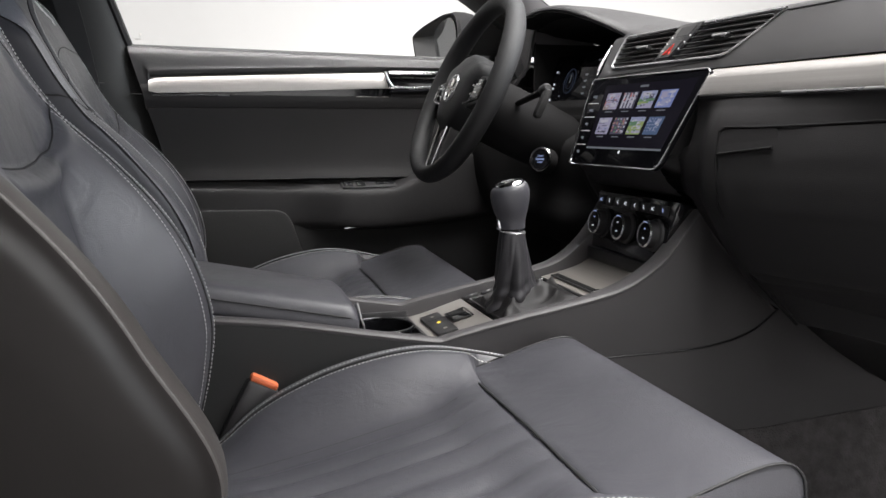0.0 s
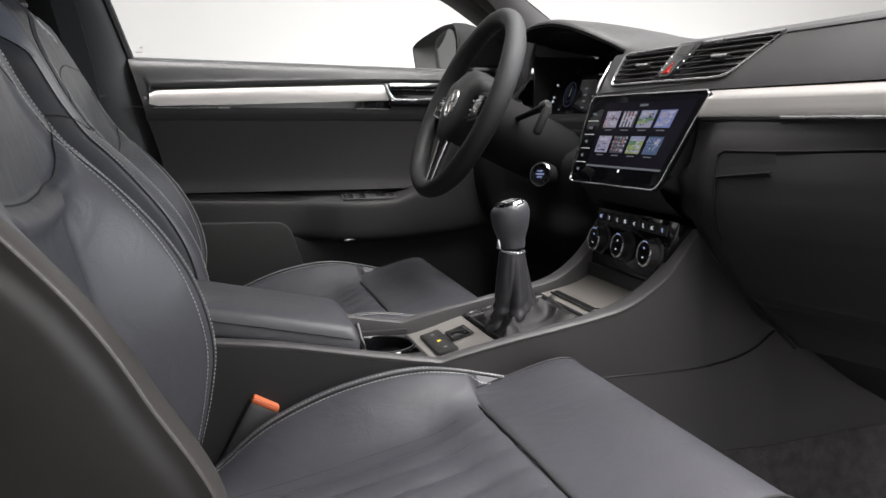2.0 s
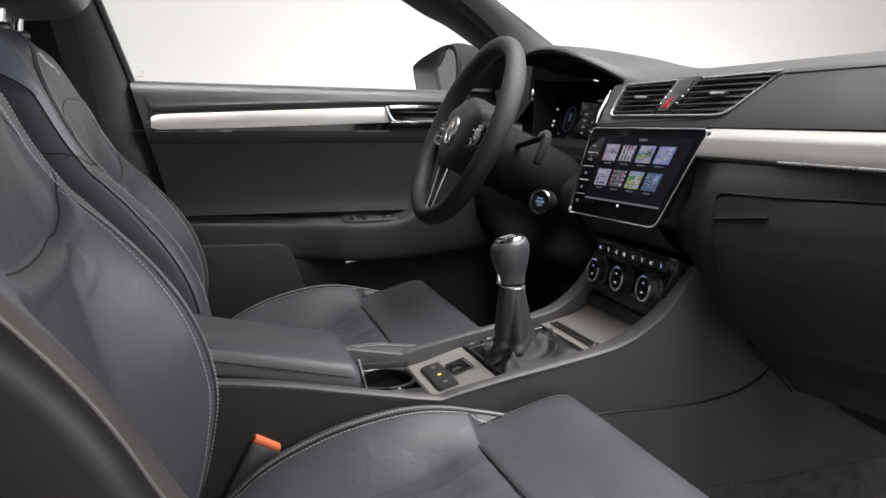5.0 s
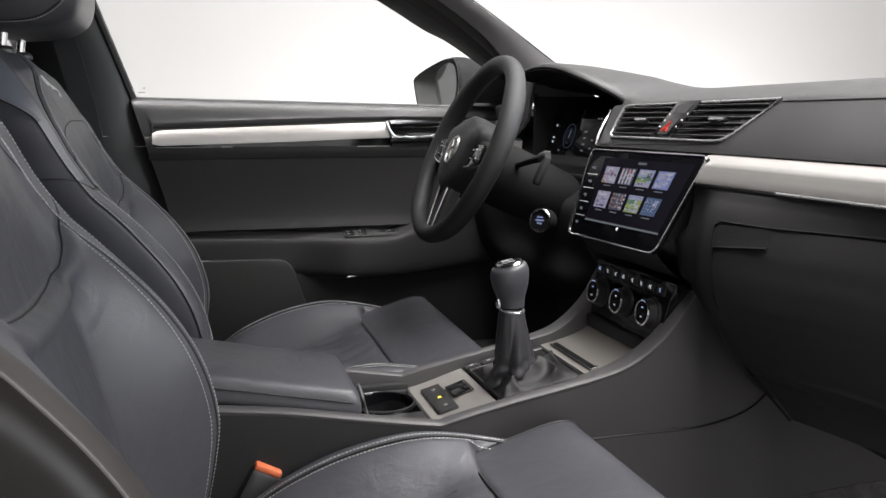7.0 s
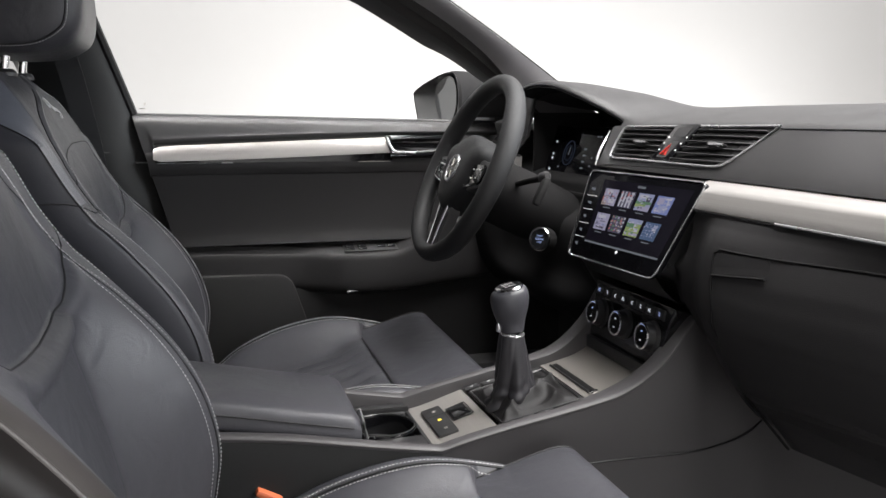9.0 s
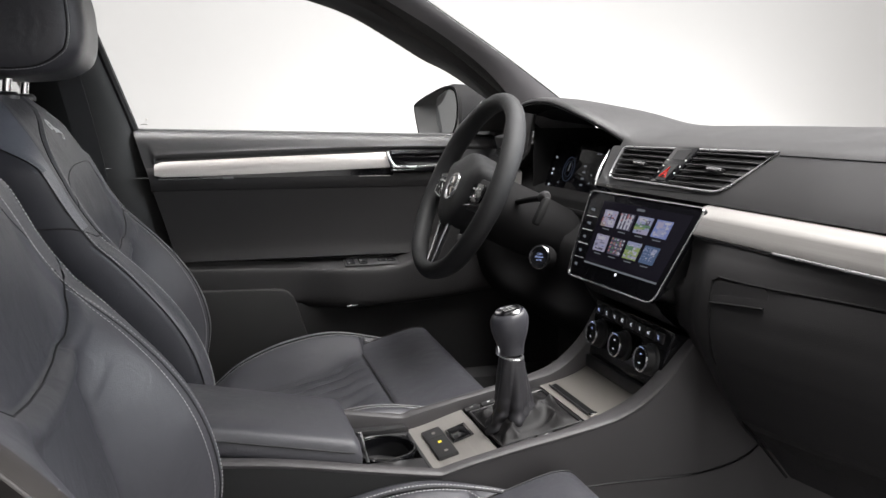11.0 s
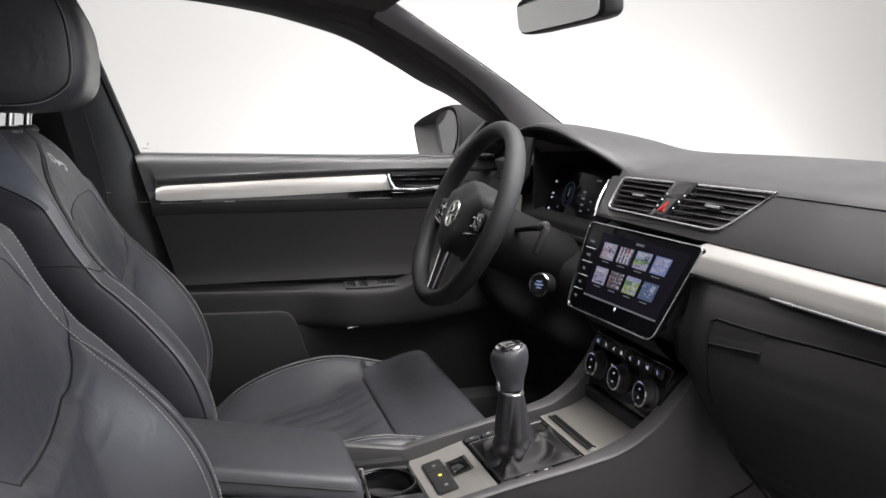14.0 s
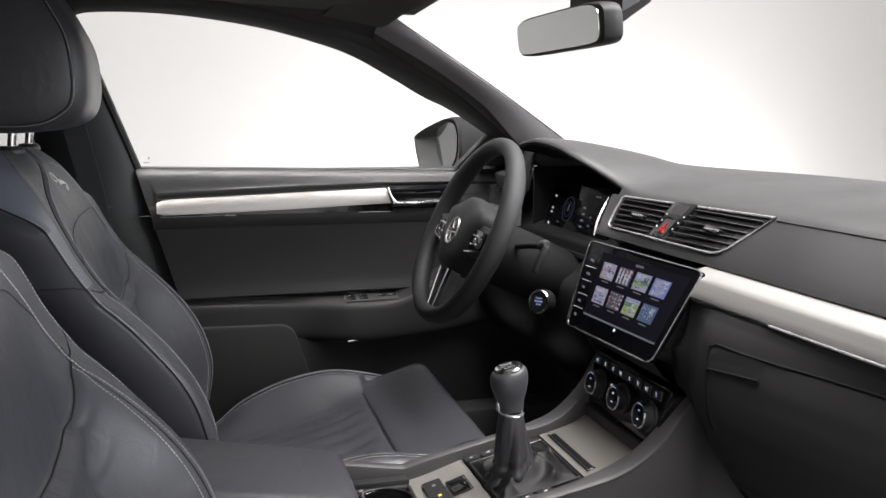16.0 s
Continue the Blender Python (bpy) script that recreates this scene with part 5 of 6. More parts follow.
# same dash skin as the lower panel, with its shade coloured black
part("knee_panel", thick(loft(lower_rows(np.r_[np.linspace(0.15, 0.21, 13), np.linspace(0.23, 0.74, 22)])), 0.006), BLACK, dash, "panel under the steering wheel, shade in its black colour")
# silver strip on the passenger side
rows = []
for y in np.linspace(-0.735, -0.125, 32):
    c = 0.004 * sm((-y - 0.14) / 0.45)
    prof = [(0.264, 0, 0.8625), (0.2460, 0, 0.8640), (0.2425, 0, 0.8636), (0.2380, 0, 0.8622), (0.2260, 0, 0.8588), (0.2140, 0, 0.8548), (0.2085, 0, 0.8518), (0.2065, 0, 0.8482), (0.2025, 0, 0.8385), (0.1990, 0, 0.8308), (0.1992, 0, 0.8282), (0.2015, 0, 0.8266), (0.262, 0, 0.8262)]
    rows.append([(x + c, y, z) for x, _, z in prof])
part("trim_strip", loft(rows, ring=True, caps=True), SILVER, dash, "brushed silver trim strip")
part("strip_gap", tube([(0.2005 + 0.004 * sm((-y - 0.14) / 0.45), y, 0.8256) for y in np.linspace(-0.73, -0.13, 24)], 0.0013, 6), SEAM, dash)
part("pad_seam", tube([(ridge_x(y) - 0.0012, y, top_z(ridge_x(y), y) - 0.0042) for y in np.linspace(-0.735, -0.196, 24)], 0.0012, 6), SEAM, dash)
part("chrome_line", tube([(0.1986 + 0.004 * sm((-y - 0.14) / 0.45), y, 0.8274) for y in np.linspace(-0.73, -0.31, 20)], 0.0016, 8), BRIGHT, dash)
rows = []
for y in np.linspace(0.60, 0.735, 8):
    rows.append([(x - 0.004, y, z) for x, _, z in prof])
part("trim_strip", loft(rows, ring=True, caps=True), SILVER, dash)

# glovebox
gz = np.linspace(0.787, 0.578, 26)
rows = []
for z in gz:
    yl = fn([0.578, 0.62, 0.70, 0.787], [-0.345, -0.286, -0.245, -0.2325])(z)
    rows.append([(lower_x(z, y) - 0.0018 + (0.0015 if y in (yl, -0.70) else 0), y, z + 0.010 * sm((-y - 0.25) / 0.3)) for y in np.r_[yl, yl - 0.004, np.linspace(yl - 0.02, -0.696, 24), -0.70]])
gb = part("glovebox_lid", thick(loft(rows), 0.012), LOWDASH, dash, "dark glovebox lid")
part("lid_gap", tube([(lower_x(z, y) - 0.0014, y, z) for y, z in [(-0.70, 0.799)] + [(y, 0.7895 + 0.010 * sm((-y - 0.25) / 0.3)) for y in np.linspace(-0.66, -0.240, 16)] + [(-0.2315, 0.784), (-0.2345, 0.75), (-0.243, 0.70), (-0.284, 0.62), (-0.343, 0.578)]], 0.0016, 6), BLACK, gb)
gy = [(-0.2335, 0.785), (-0.325, 0.790), (-0.325, 0.768), (-0.2345, 0.757)]
part("handle_recess", slab(rounded([(lower_x(z, y) - 0.0022, y, z) for y, z in gy], 0.010), (0.006, 0, 0)), LOWDASH, gb, "recessed glovebox handle")
part("handle_lip", tube([(lower_x(0.76, y) - 0.0026, y, 0.7585 + 0.0105 * (-0.236 - y) / 0.09) for y in np.linspace(-0.236, -0.324, 8)], 0.0018, 6), BLACK, gb)

# centre vents
TL, TR, BR, BL = Vector((0.271, 0.166, 0.928)), Vector((0.2935, -0.192, 0.932)), Vector((0.2488, -0.148, 0.880)), Vector((0.2455, 0.164, 0.880))
vn = (BL - TL).cross(TR - TL).normalized()


def quad(u, v, w=0.0):
    """A place on the vent face: u along from the driver's end, v down, w out of it."""
    return TL.lerp(TR, u).lerp(BL.lerp(BR, u), v) + vn * w


ventb = part("vent_block", slab(rounded([quad(-0.11, -0.05, 0.001), quad(1.0, -0.01, 0.001), quad(0.99, 1.05, 0.001), quad(0.80, 1.12, 0.001), quad(-0.12, 1.28, 0.001)], [0.008, 0.003, 0.015, 0.02, 0.010]), -vn * 0.05), SATIN, dash, "satin black vent surround")
ring = [quad(u, v, 0.003) for u, v in ((0.0, 0.06), (0.02, 0.0), (0.5, 0.0), (1.0, 0.0), (0.995, 0.45), (0.985, 0.85), (0.965, 0.98), (0.93, 1.03), (0.86, 1.04), (0.5, 1.035), (0.05, 1.03), (0.0, 1.0), (-0.012, 0.92), (-0.012, 0.5))]
part("chrome_frame", tube(ring, 0.0019, 8, closed=True), BRIGHT, ventb, "thin chrome frame")
tm = facing((0, 0, 0), vn, vn.cross(quad(1, 0.5) - quad(0, 0.5))).to_3x3().to_4x4()
for u0, u1 in ((0.012, 0.395), (0.566, 0.978)):
    v_ = part("vent", slab([quad(u0, 0.02, 0.0012), quad(u1, 0.02, 0.0012), quad(u1, 1.0, 0.0012), quad(u0, 1.0, 0.0012)], -vn * 0.006), BLACK, dash, "black slatted air vent")
    for k in range(6):
        vv = 0.12 + 0.16 * k
        a, b = quad(u0 + 0.004, vv, 0.004), quad(u1 - 0.006 - (0.02 if k == 5 else 0), vv, 0.004)
        part("slat", box((a + b) / 2, ((b - a).length, 0.0015, 0.0045), 0.0005, tm, 1), DEEP, v_)
    um = (u0 + u1) / 2 + 0.02
    tt = part("thumb_tab", slab(rounded([quad(um - 0.055, 0.44, 0.010), quad(um + 0.06, 0.50, 0.010), quad(um + 0.05, 0.60, 0.010), quad(um - 0.05, 0.54, 0.010)], 0.003), -vn * 0.008, 0.001), SATIN, v_)
    part("tab_chrome", box(quad(um + 0.012, 0.535, 0.0105), (0.030, 0.0030, 0.0012), 0.0005, tm), BRIGHT, tt, "chrome strip")
hz = part("hazard_panel", slab(rounded([quad(0.398, -0.05, 0.005), quad(0.560, -0.05, 0.005), quad(0.566, 0.99, 0.005), quad(0.406, 0.99, 0.005)], 0.004), -vn * 0.02, 0.001), GLOSS, dash, "black switch block with hazard button")
part("hazard_button", slab(rounded([quad(0.442, 0.46, 0.0062), quad(0.522, 0.46, 0.0062), quad(0.525, 0.92, 0.0062), quad(0.446, 0.92, 0.0062)], 0.002), -vn * 0.006), DEEP, hz)
part("hazard_triangle", tube([quad(0.483, 0.56, 0.0066), quad(0.507, 0.84, 0.0066), quad(0.461, 0.84, 0.0066)], 0.0012, 6, closed=True), LITRED, hz, "red warning triangle")
part("hazard_triangle", tube([quad(0.4838, 0.66, 0.0066), quad(0.4960, 0.79, 0.0066), quad(0.4725, 0.79, 0.0066)], 0.0008, 6, closed=True), LITRED, hz)
part("status_window", slab(rounded([quad(0.432, 0.05, 0.0056), quad(0.526, 0.05, 0.0056), quad(0.528, 0.32, 0.0056), quad(0.434, 0.32, 0.0056)], 0.002), -vn * 0.001), SATIN, hz)
for u in (0.417, 0.546):
    for vq in (0.34, 0.52, 0.70):
        part("indicator", lathe([(0.0013, 0), (0.0011, 0.0008)], facing(quad(u, vq, 0.0052), vn), 10), MARK, hz)

# touch screen
sn = Vector((-0.905, 0.03, 0.40)).normalized()
STL, STR, SBR, SBL = Vector((0.2015, 0.146, 0.8605)), Vector((0.2125, -0.1600, 0.862)), Vector((0.1575, -0.130, 0.7345)), Vector((0.149, 0.118, 0.7315))


def scr(u, v, w=0.0):
    return STL.lerp(STR, u).lerp(SBL.lerp(SBR, u), v) + sn * w


outline = rounded([scr(0, 0), scr(1, 0), scr(1, 1), scr(0, 1)], [0.012, 0.012, 0.016, 0.012], 7)
part("screen_housing", slab([scr(0.5, 0.5) + (p - scr(0.5, 0.5)) * 0.86 - sn * 0.001 for p in outline], -sn * 0.055), SATIN, dash, "dark housing of the touch screen")
ts = part("touch_screen", slab(outline, -sn * 0.006, 0.0015), DISPLAY, dash, "glossy touch screen showing eight picture tiles")
part("chrome_frame", tube([scr(0.5, 0) + (p - scr(0.5, 0)) * 1.0 + sn * 0.0004 for p in outline], 0.0013, 8, closed=True), CHROME, ts, "chrome frame")
SCREENBG = screen_colour("lit_screen_background", (0.36, 0.26, 0.44), 0.008)
part("display_area", slab([scr(0.165, 0.09, 0.0004), scr(0.945, 0.09, 0.0004), scr(0.945, 0.80, 0.0004), scr(0.165, 0.80, 0.0004)], -sn * 0.001), SCREENBG, ts)
LILAC, WHITEISH, SKY, DUSK, GREEN, LEAF, NAVY, PALE_BLUE, ROSE, TAN, INK = ((0.62, 0.58, 0.80), (0.85, 0.84, 0.95), (0.50, 0.55, 0.85), (0.24, 0.22, 0.34), (0.12, 0.34, 0.10), (0.45, 0.60, 0.12), (0.04, 0.14, 0.30), (0.30, 0.40, 0.90),
                                                                                 (0.70, 0.18, 0.14), (0.60, 0.45, 0.36), (0.03, 0.03, 0.05))
rnd = random.Random(4)
# each tile: its ground colour, then (colour, left, top, right, bottom) patches in parts of its size
TILES = [
    (LILAC, [(ROSE, 0.0, 0.45, 0.12, 0.95), (TAN, 0.0, 0.75, 0.35, 1.0), (WHITEISH, 0.2, 0.05, 0.6, 0.3), (INK, 0.3, 0.42, 0.85, 0.48), (INK, 0.55, 0.25, 0.62, 0.62), (WHITEISH, 0.5, 0.6, 0.9, 0.85)]),
    (INK, [(WHITEISH, 0.05 + 0.24 * q, 0.05, 0.16 + 0.24 * q, 0.95) for q in range(4)] + [(ROSE, 0.50, 0.05, 0.62, 0.3), (DUSK, 0.66, 0.4, 0.72, 0.95)]),
    (SKY, [(WHITEISH, 0.1, 0.08, 0.7, 0.28), (GREEN, 0.0, 0.45, 1.0, 0.62), (LEAF, 0.0, 0.62, 0.7, 0.80), (LILAC, 0.25, 0.74, 1.0, 1.0), (INK, 0.62, 0.2, 0.86, 0.46)]),
    (PALE_BLUE, [(LILAC, 0.1, 0.1, 0.5, 0.45), (WHITEISH, 0.55, 0.08, 0.9, 0.2), (SKY, 0.3, 0.5, 0.8, 0.9), (WHITEISH, 0.72, 0.1, 0.78, 0.4), (WHITEISH, 0.1, 0.8, 0.4, 0.88)]),
    (LILAC, [(WHITEISH, 0.1, 0.1, 0.75, 0.3), (DUSK, 0.1, 0.55, 0.3, 0.7), (DUSK, 0.4, 0.45, 0.85, 0.52), (INK, 0.2, 0.8, 0.85, 0.9), (SKY, 0.6, 0.6, 0.9, 0.75)]),
    (INK, [((ROSE, GREEN, LILAC, TAN, WHITEISH)[q % 5], *(lambda a, b: (a, b, a + 0.10, b + 0.10))(0.04 + 0.21 * (q % 5) + rnd.uniform(-0.02, 0.04), 0.05 + 0.24 * (q // 5) + rnd.uniform(-0.03, 0.05))) for q in range(20)]),
    (LEAF, [(SKY, 0.0, 0.0, 1.0, 0.25), (GREEN, 0.0, 0.25, 0.6, 0.5), (WHITEISH, 0.55, 0.28, 0.68, 0.55), (WHITEISH, 0.62, 0.5, 0.9, 0.7), (LILAC, 0.4, 0.78, 1.0, 0.92)]),
    (NAVY, [(SKY, 0.08 + 0.18 * (q % 5), 0.10 + 0.17 * (q // 5), 0.12 + 0.18 * (q % 5), 0.14 + 0.17 * (q // 5)) for q in range(25)] + [(WHITEISH, 0.66, 0.14, 0.72, 0.42), (WHITEISH, 0.78, 0.14, 0.84, 0.42)]),
]
glow = {}


def lit(c):
    if c not in glow:
        glow[c] = screen_colour("lit_tile_colour", [0.72 * q + 0.28 * w for q, w in zip(c, (0.36, 0.34, 0.48))], 0.44)
    return glow[c]


def plate(u0, v0, u1, v1, w, bm=None, d=0.0004):
    return slab([scr(u0, v0, w), scr(u1, v0, w), scr(u1, v1, w), scr(u0, v1, w)], -sn * d, bm=bm)


for k, (ground, patches) in enumerate(TILES):
    u0, v0 = 0.212 + 0.164 * (k % 4), 0.187 + 0.280 * (k // 4)
    du, dv = 0.132, 0.185
    tl = part("tile", plate(u0, v0, u0 + du, v0 + dv, 0.0008, d=0.0008), lit(ground), ts, "lit picture tile")
    by_colour = {}
    hues = [ground] + [q[0] for q in patches]
    fine = [(rnd.choice(hues), *(lambda a, b: (a, b, a + rnd.uniform(0.03, 0.13), b + rnd.uniform(0.03, 0.09)))(rnd.uniform(0.02, 0.86), rnd.uniform(0.04, 0.9))) for _ in range(26)]
    for n, (c, a, b, a1, b1) in enumerate(patches + fine):
        by_colour[c] = plate(u0 + du * a, v0 + dv * b, u0 + du * min(a1, 1), v0 + dv * min(b1, 1), 0.0011 + 0.00002 * n, by_colour.get(c))
    for c, bm in by_colour.items():
        part("tile_picture", bm, lit(c), tl)
    part("tile_caption", plate(u0 + 0.03, v0 + dv + 0.022, u0 + du - 0.03, v0 + dv + 0.034, 0.0007), GREY_DIM, ts)
for k in range(5):
    v0 = 0.20 + 0.16 * k
    part("side_mark", slab([scr(0.060, v0, 0.0005), scr(0.100 - 0.012 * (k > 1), v0, 0.0005), scr(0.100 - 0.012 * (k > 1), v0 + 0.035, 0.0005), scr(0.060, v0 + 0.022, 0.0005)], -sn * 0.0006), GREY_DIM, ts)
    if k < 4:
        part("side_line", slab([scr(0.03, v0 + 0.09, 0.0004), scr(0.14, v0 + 0.09, 0.0004), scr(0.14, v0 + 0.096, 0.0004), scr(0.03, v0 + 0.096, 0.0004)], -sn * 0.0004), MARK, ts)
part("status_mark", slab([scr(0.50, 0.115, 0.0007), scr(0.57, 0.115, 0.0007), scr(0.57, 0.14, 0.0007), scr(0.50, 0.14, 0.0007)], -sn * 0.0004), GREY_DIM, ts)
part("home_mark", lathe([(0.0026, 0), (0.002, 0.0006)], facing(scr(0.55, 0.845, 0.0004), sn), 10), LITMARK, ts)
part("task_bar", slab([scr(0.165, 0.795, 0.0006), scr(0.945, 0.795, 0.0006), scr(0.945, 0.815, 0.0006), scr(0.165, 0.815, 0.0006)], -sn * 0.0004), GREY_DIM, ts)

# climate panel
LITPALE = screen_colour("pale_blue_lit_lettering", (0.45, 0.55, 0.95), 0.7)
pn = Vector((-0.985, 0, 0.17)).normalized()


def cl(y, h, w=0.0):
    """A place on the climate panel: y across, h from its foot, w out of it."""
    return Vector((0.1815, y, 0.602)) + Vector((0.17, 0, 0.985)).normalized() * h + pn * w


cp = part("climate_panel", slab(rounded([cl(0.106, 0.090), cl(-0.127, 0.090), cl(-0.100, 0.0), cl(0.098, 0.0)], 0.006), -pn * 0.03, 0.001), GLOSS, dash, "glossy black climate control panel")
part("panel_foot", box((0.181, 0.0, 0.594), (0.012, 0.196, 0.02), 0.003), SATIN, dash)
part("screen_chin", loft([[(x, y, z) for x, z in ((0.185, 0.752), (0.166, 0.742), (0.163, 0.735), (0.176, 0.718), (0.192, 0.704), (0.200, 0.699), (0.235, 0.700))] for y in np.linspace(-0.128, 0.118, 16)]), LOWDASH, dash, "dark sloping panel under the touch screen")
for k, yy in enumerate((0.072, -0.003, -0.080)):
    km = facing(cl(yy, 0.041), pn) @ Matrix.Scale(0.86, 4)
    kb = part("climate_knob", lathe([(0.0265, 0.0), (0.0260, 0.004), (0.0225, 0.006), (0.0220, 0.018), (0.0205, 0.0195)], km, 40), SATIN, cp, "satin black rotary knob")
    part("knob_ring", lathe([(0.0212, 0.0175), (0.0218, 0.0195), (0.0200, 0.0215), (0.0178, 0.0205), (0.0178, 0.018)], km, 40), CHROME, kb, "chrome ring")
    part("knob_face", lathe([(0.0180, 0.017), (0.0176, 0.0200), (0.001, 0.0204)], km, 36), GLOSS, kb)
    part("knob_mark", box(on(km, 0, 0.008, 0.0204), (0.004, 0.0022, 0.0008), 0, km.to_3x3().to_4x4()), LITPALE if k != 1 else LITMARK, kb)
    part("knob_mark", box(on(km, 0, -0.007, 0.0204), (0.0045, 0.0018, 0.0008), 0, km.to_3x3().to_4x4()), LITMARK, kb)
    part("knob_glow", tube([on(km, 0.019 * math.cos(a), 0.019 * math.sin(a), 0.0212) for a in np.linspace(1.2, 1.9, 7)], 0.0005, 5), LITPALE, kb)
for k in range(8):
    yy = 0.086 - 0.0255 * k
    bt_ = part("climate_button", box(cl(yy, 0.076, 0.001), (0.0225, 0.014, 0.004), 0.001, facing((0, 0, 0), pn).to_3x3().to_4x4()), SATIN, cp)
    ic = bmesh.new()
    tube([cl(yy + 0.0022, 0.0785, 0.0033), cl(yy - 0.001, 0.0772, 0.0033), cl(yy + 0.0012, 0.0755, 0.0033), cl(yy - 0.0018, 0.0735, 0.0033)] if k % 2 else
         [cl(yy - 0.002, 0.0785, 0.0033), cl(yy + 0.002, 0.076, 0.0033), cl(yy - 0.002, 0.0735, 0.0033)], 0.0006, 4, ic)
    if k % 3 == 0:
        tube([cl(yy + 0.0035, 0.0735, 0.0033), cl(yy + 0.0035, 0.078, 0.0033)], 0.0005, 4, ic)
    part("marking", ic, LITPALE if k in (0, 7) else LITMARK, bt_)
    if k < 7:
        part("button_divider", box(cl(yy - 0.0128, 0.077, 0.0018), (0.0009, 0.014, 0.002), 0, facing((0, 0, 0), pn).to_3x3().to_4x4()), SATIN, cp)
for u in ((0.034, 0.050), (-0.043, 0.045)):
    part("side_mark", box(cl(u[0], u[1], 0.0006), (0.006, 0.003, 0.0006), 0, facing((0, 0, 0), pn).to_3x3().to_4x4()), LITMARK, cp)

# start button on its pod
bnv = Vector((-0.80, -0.56, 0.22)).normalized()
bm_ = facing((0.176, 0.291, 0.729), bnv) @ Matrix.Scale(1.22, 4)
stb = part("start_button", lathe([(0.0190, -0.014), (0.0190, -0.003), (0.0185, 0.0), (0.0185, 0.003), (0.0160, 0.004), (0.0155, 0.001)], bm_, 40), BLACK, dash, "round start button with white lettering")
part("ring", lathe([(0.0165, 0.001), (0.0180, 0.0035), (0.0168, 0.0052), (0.0148, 0.0046), (0.0148, 0.002)], bm_, 40), CHROME, stb, "chrome ring")
part("face", lathe([(0.0150, 0.0015), (0.0146, 0.0032), (0.001, 0.0036)], bm_, 32), GLOSS, stb)
for text, v, s_ in (("START", 0.0046, 0.0036), ("ENGINE", 0.0, 0.0040), ("STOP", -0.0046, 0.0036)):
    part("lettering", words(text, s_, bm_ @ pose(0, v, 0.0038)), LITPALE, stb)
# side vent beside the wheel
sv = part("side_vent", box((0.252, 0.655, 0.912), (0.026, 0.10, 0.056), 0.006, Euler((0, radians(-18), 0)).to_matrix().to_4x4()), SATIN, dash, "black side air vent")
for k in range(4):
    part("slat", box((0.2350 + 0.004 * k, 0.655, 0.894 + 0.012 * k), (0.010, 0.086, 0.0025), 0.001), GLOSS, sv)
part("vent_chrome", tube([(0.231, 0.612, 0.900), (0.229, 0.606, 0.916), (0.236, 0.610, 0.934)], 0.0016, 6), CHROME, sv, "chrome vent edge")
part("vent_chrome", tube([(0.232, 0.640, 0.913), (0.232, 0.665, 0.913)], 0.0016, 6), CHROME, sv)

# ---- steering wheel and column ----
wa = radians(25)
wc = Vector((0.059, 0.375, 0.850))
wm = facing(wc, (-math.cos(wa), 0, math.sin(wa)))     # x to the passenger's side, y up the wheel, z to the driver
wheel = thing("steering_wheel", tuple(wc), "black leather three-spoke steering wheel", "steering wheel")


def W(u, v, w=0.0):
    return wm @ Vector((u, v, w))


rim = []
for i in range(72):
    a = 2 * math.pi * i / 72
    flat = 1 - 0.045 * sm((-math.sin(a) - 0.72) / 0.28)
    grip = 1 + 0.10 * math.exp(-((abs(math.cos(a)) - 0.86) / 0.16) ** 2) * (1 if math.sin(a) > -0.2 else 0.4)
    row = []
    for k in range(16):
        b = 2 * math.pi * k / 16
        rr = 0.1715 + 0.0158 * grip * math.cos(b)
        row.append(W(rr * math.cos(a) * flat, rr * math.sin(a) * flat, 0.0175 * grip * math.sin(b)))
    rim.append(row)
rim.append(rim[0])
rb = loft(rim, ring=True)
bmesh.ops.remove_doubles(rb, verts=rb.verts, dist=1e-6)
part("rim", rb, RUBBER, wheel, "grained leather rim", sharp=70)
hub = []
for w, k in ((-0.045, 0.80), (-0.03, 0.98), (-0.005, 1.0), (0.008, 0.97), (0.016, 0.86), (0.021, 0.60), (0.0225, 0.25)):
    row = []
    for i in range(48):
        a = 2 * math.pi * i / 48
        c, s = math.cos(a), math.sin(a)
        r = 0.080 * (1 - 0.03 * (s < 0) * s * s) * (1 - 0.10 * (s > 0) * s * s) * (1 + 0.30 * math.exp(-((math.atan2(s, abs(c)) - 0.40) / 0.27) ** 2))
        row.append(W(r * k * c, r * k * s - 0.004, w))
    hub.append(row)
hb = part("hub", loft(hub, ring=True, caps=True), RUBBER, wheel, "rounded airbag cover", sharp=70)
em = wm @ pose(0.002, -0.006, 0.0205) @ Matrix.Scale(1.38, 4)
part("emblem_ring", lathe([(0.0185, 0.0), (0.0195, 0.002), (0.0185, 0.0038), (0.0160, 0.003), (0.0160, 0)], em, 36), BRIGHT, hb, "chrome emblem ring")
part("emblem_disc", lathe([(0.0168, 0.0), (0.0165, 0.0024), (0.001, 0.0028)], em, 30), GLOSS, hb)
eb = bmesh.new()
for a in (0.5, 1.5, 2.6, 3.7, 4.6, 5.6):
    tube([em @ Vector((0.003 * math.cos(a), 0.003 * math.sin(a), 0.0034)), em @ Vector((0.014 * math.cos(a + 0.5), 0.014 * math.sin(a + 0.5), 0.003))], 0.0009, 6, eb)
part("emblem_shape", eb, TRAY, hb, "plain chrome strokes")
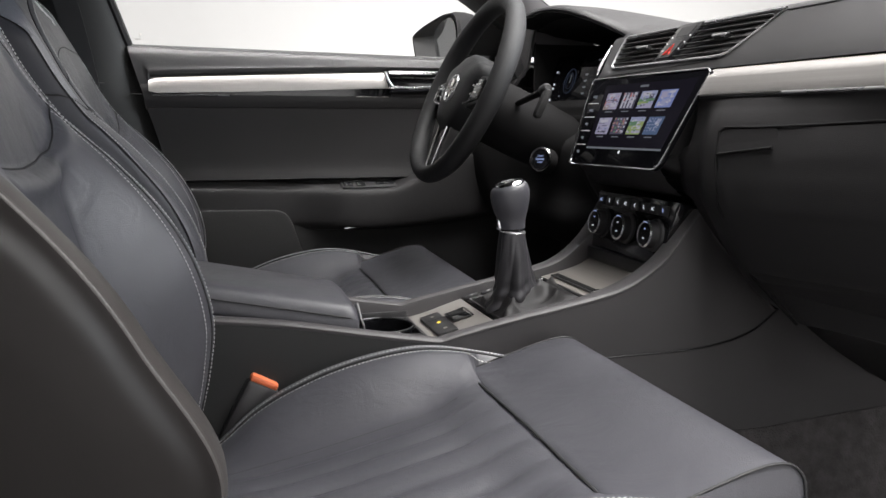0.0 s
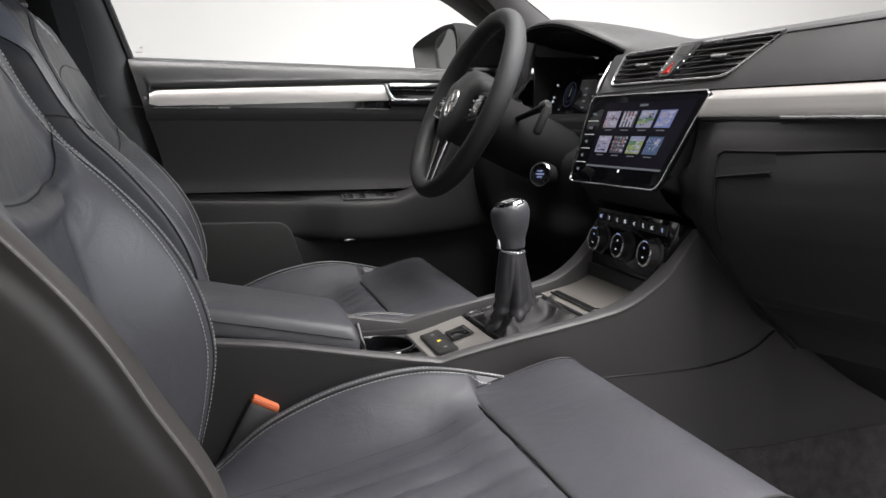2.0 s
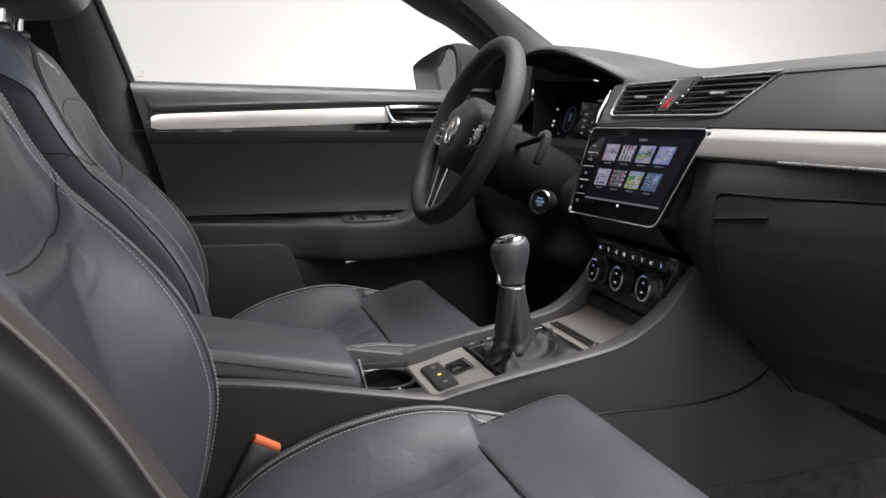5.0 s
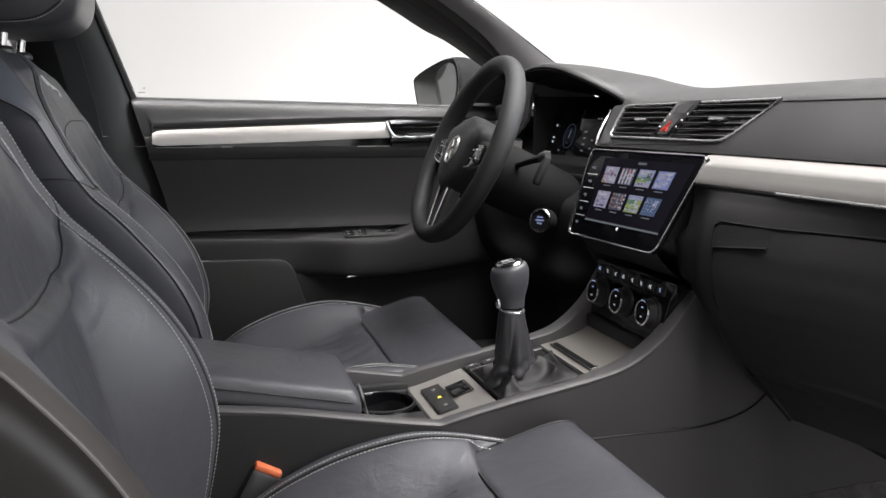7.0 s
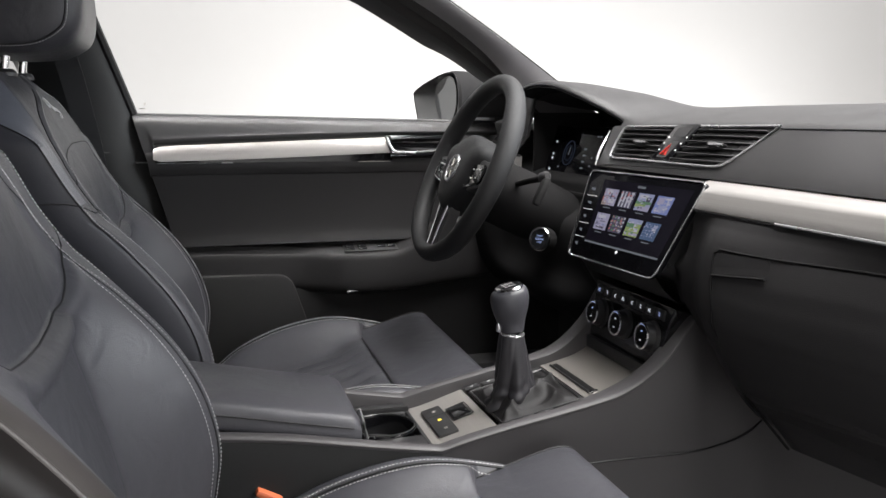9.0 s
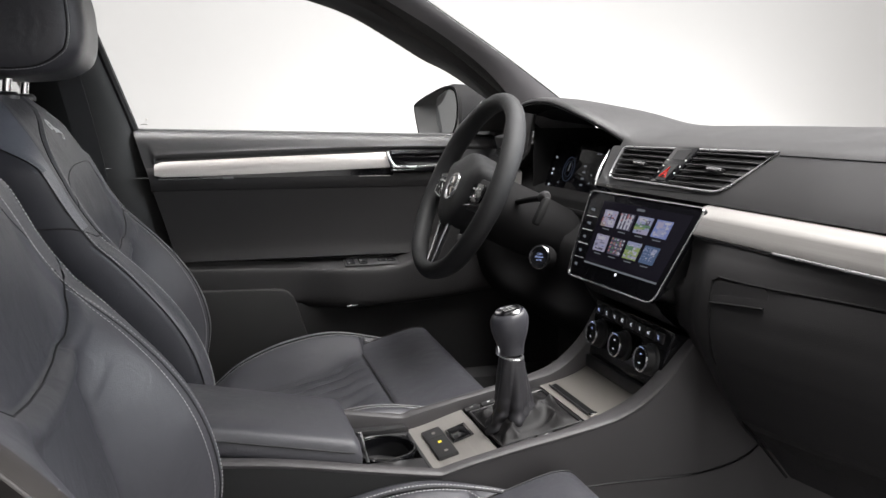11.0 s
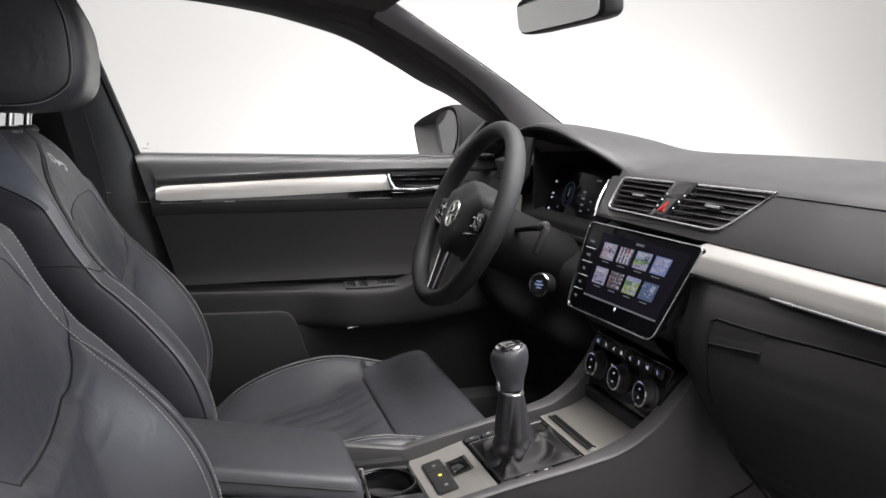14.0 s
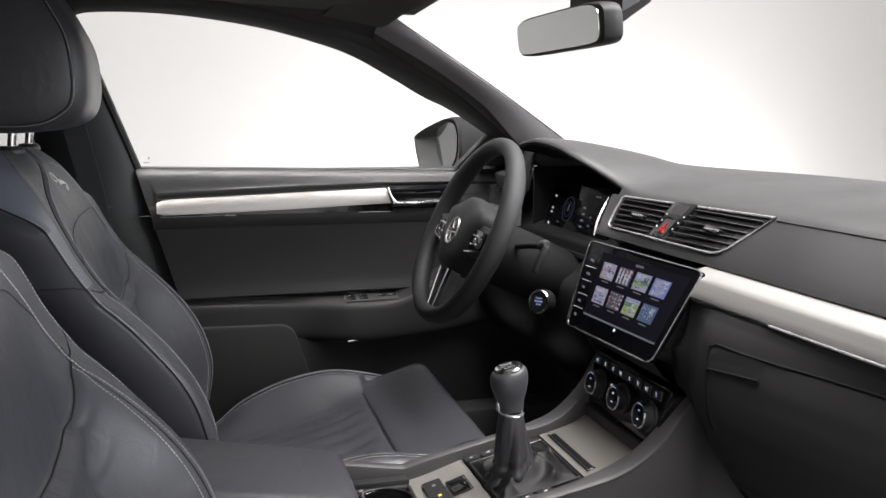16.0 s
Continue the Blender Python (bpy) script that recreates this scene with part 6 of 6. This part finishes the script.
for sgn in (-1, 1):
    sp = part("spoke", slab(rounded([W(sgn * 0.050, 0.024, 0.008), W(sgn * 0.160, 0.018, 0.004), W(sgn * 0.163, -0.020, 0.002), W(sgn * 0.050, -0.040, 0.006)], 0.008), wm.to_3x3() @ Vector((0, 0, -0.022)), 0.003), SATIN, wheel, "satin black spoke with buttons")
    part("key_pad", slab(rounded([W(sgn * 0.074, 0.012, 0.0125), W(sgn * 0.128, 0.012, 0.010), W(sgn * 0.126, -0.020, 0.009), W(sgn * 0.078, -0.030, 0.011)], 0.008), wm.to_3x3() @ Vector((0, 0, -0.008)), 0.002), GLOSS, sp)
    part("pad_chrome", tube([W(sgn * 0.072, -0.032, 0.0125), W(sgn * 0.100, -0.0285, 0.0118), W(sgn * 0.130, -0.023, 0.0105), W(sgn * 0.133, -0.006, 0.0105), W(sgn * 0.131, 0.012, 0.0105)], 0.0015, 6), CHROME, sp, "chrome edging")
    for du, dv in ((0.088, 0.001), (0.104, 0.002), (0.118, 0.002), (0.090, -0.015), (0.112, -0.013)):
        part("key_mark", box(W(sgn * du, dv, 0.0128 - 0.02 * (du - 0.08)), (0.005, 0.0025, 0.0008), 0, wm.to_3x3().to_4x4()), MARK, sp)
lower = part("spoke", slab(rounded([W(-0.034, -0.060, 0.006), W(0.034, -0.060, 0.006), W(0.030, -0.166, 0.001), W(-0.030, -0.166, 0.001)], 0.005), wm.to_3x3() @ Vector((0, 0, -0.020)), 0.003), SATIN, wheel, "lower spoke with chrome edges")
part("spoke_slot", slab(rounded([W(-0.010, -0.074, 0.0072), W(0.010, -0.074, 0.0072), W(0.007, -0.150, 0.0030), W(-0.007, -0.150, 0.0030)], 0.004), wm.to_3x3() @ Vector((0, 0, -0.001))), DEEP, lower)
for sgn in (-1, 1):
    part("spoke_chrome", tube([W(sgn * 0.024, -0.070, 0.0078), W(sgn * 0.019, -0.11, 0.0058), W(sgn * 0.015, -0.152, 0.0034)], lambda t: 0.0030 - 0.0006 * t, 8), CHROME, lower, "chrome edge")
part("spoke_chrome", tube([W(-0.015, -0.152, 0.0034), W(0.015, -0.152, 0.0034)], 0.002, 8), CHROME, lower)

colm = thing("steering_column", tuple(W(0, 0, -0.2)), "black steering column shroud with stalk", "steering column")
cs = []
for w, r in ((-0.046, 0.036), (-0.050, 0.050), (-0.07, 0.055), (-0.14, 0.056), (-0.24, 0.052)):
    cs.append([W(r * 1.05 * math.cos(a), r * (1.0 if math.sin(a) > 0 else 1.15) * math.sin(a) - 0.006, w) for a in np.linspace(0, 2 * math.pi, 36, endpoint=False)])
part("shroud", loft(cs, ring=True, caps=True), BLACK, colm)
for sgn in (-1, 1):
    st = part("stalk", tube([W(sgn * 0.045, 0.012, -0.085), W(sgn * 0.11, 0.024, -0.083), W(sgn * 0.166, 0.030, -0.078)], lambda t: 0.0050 + 0.001 * t, 12), BLACK, colm, "black control stalk")
    tip = W(sgn * 0.183, 0.008, -0.079)
    part("stalk_tip", box(tip, (0.017, 0.013, 0.050), 0.005, wm.to_3x3().to_4x4() @ Euler((radians(-90), 0, 0)).to_matrix().to_4x4()), LOWDOOR, st, "black stalk paddle")
    part("stalk_cap", tube([W(sgn * 0.170, 0.0300, -0.0778), W(sgn * 0.180, 0.0340, -0.0770), W(sgn * 0.185, 0.0350, -0.0770)], lambda t: 0.0105 - 0.005 * t * t, 14), SATIN, st, "satin end cap")
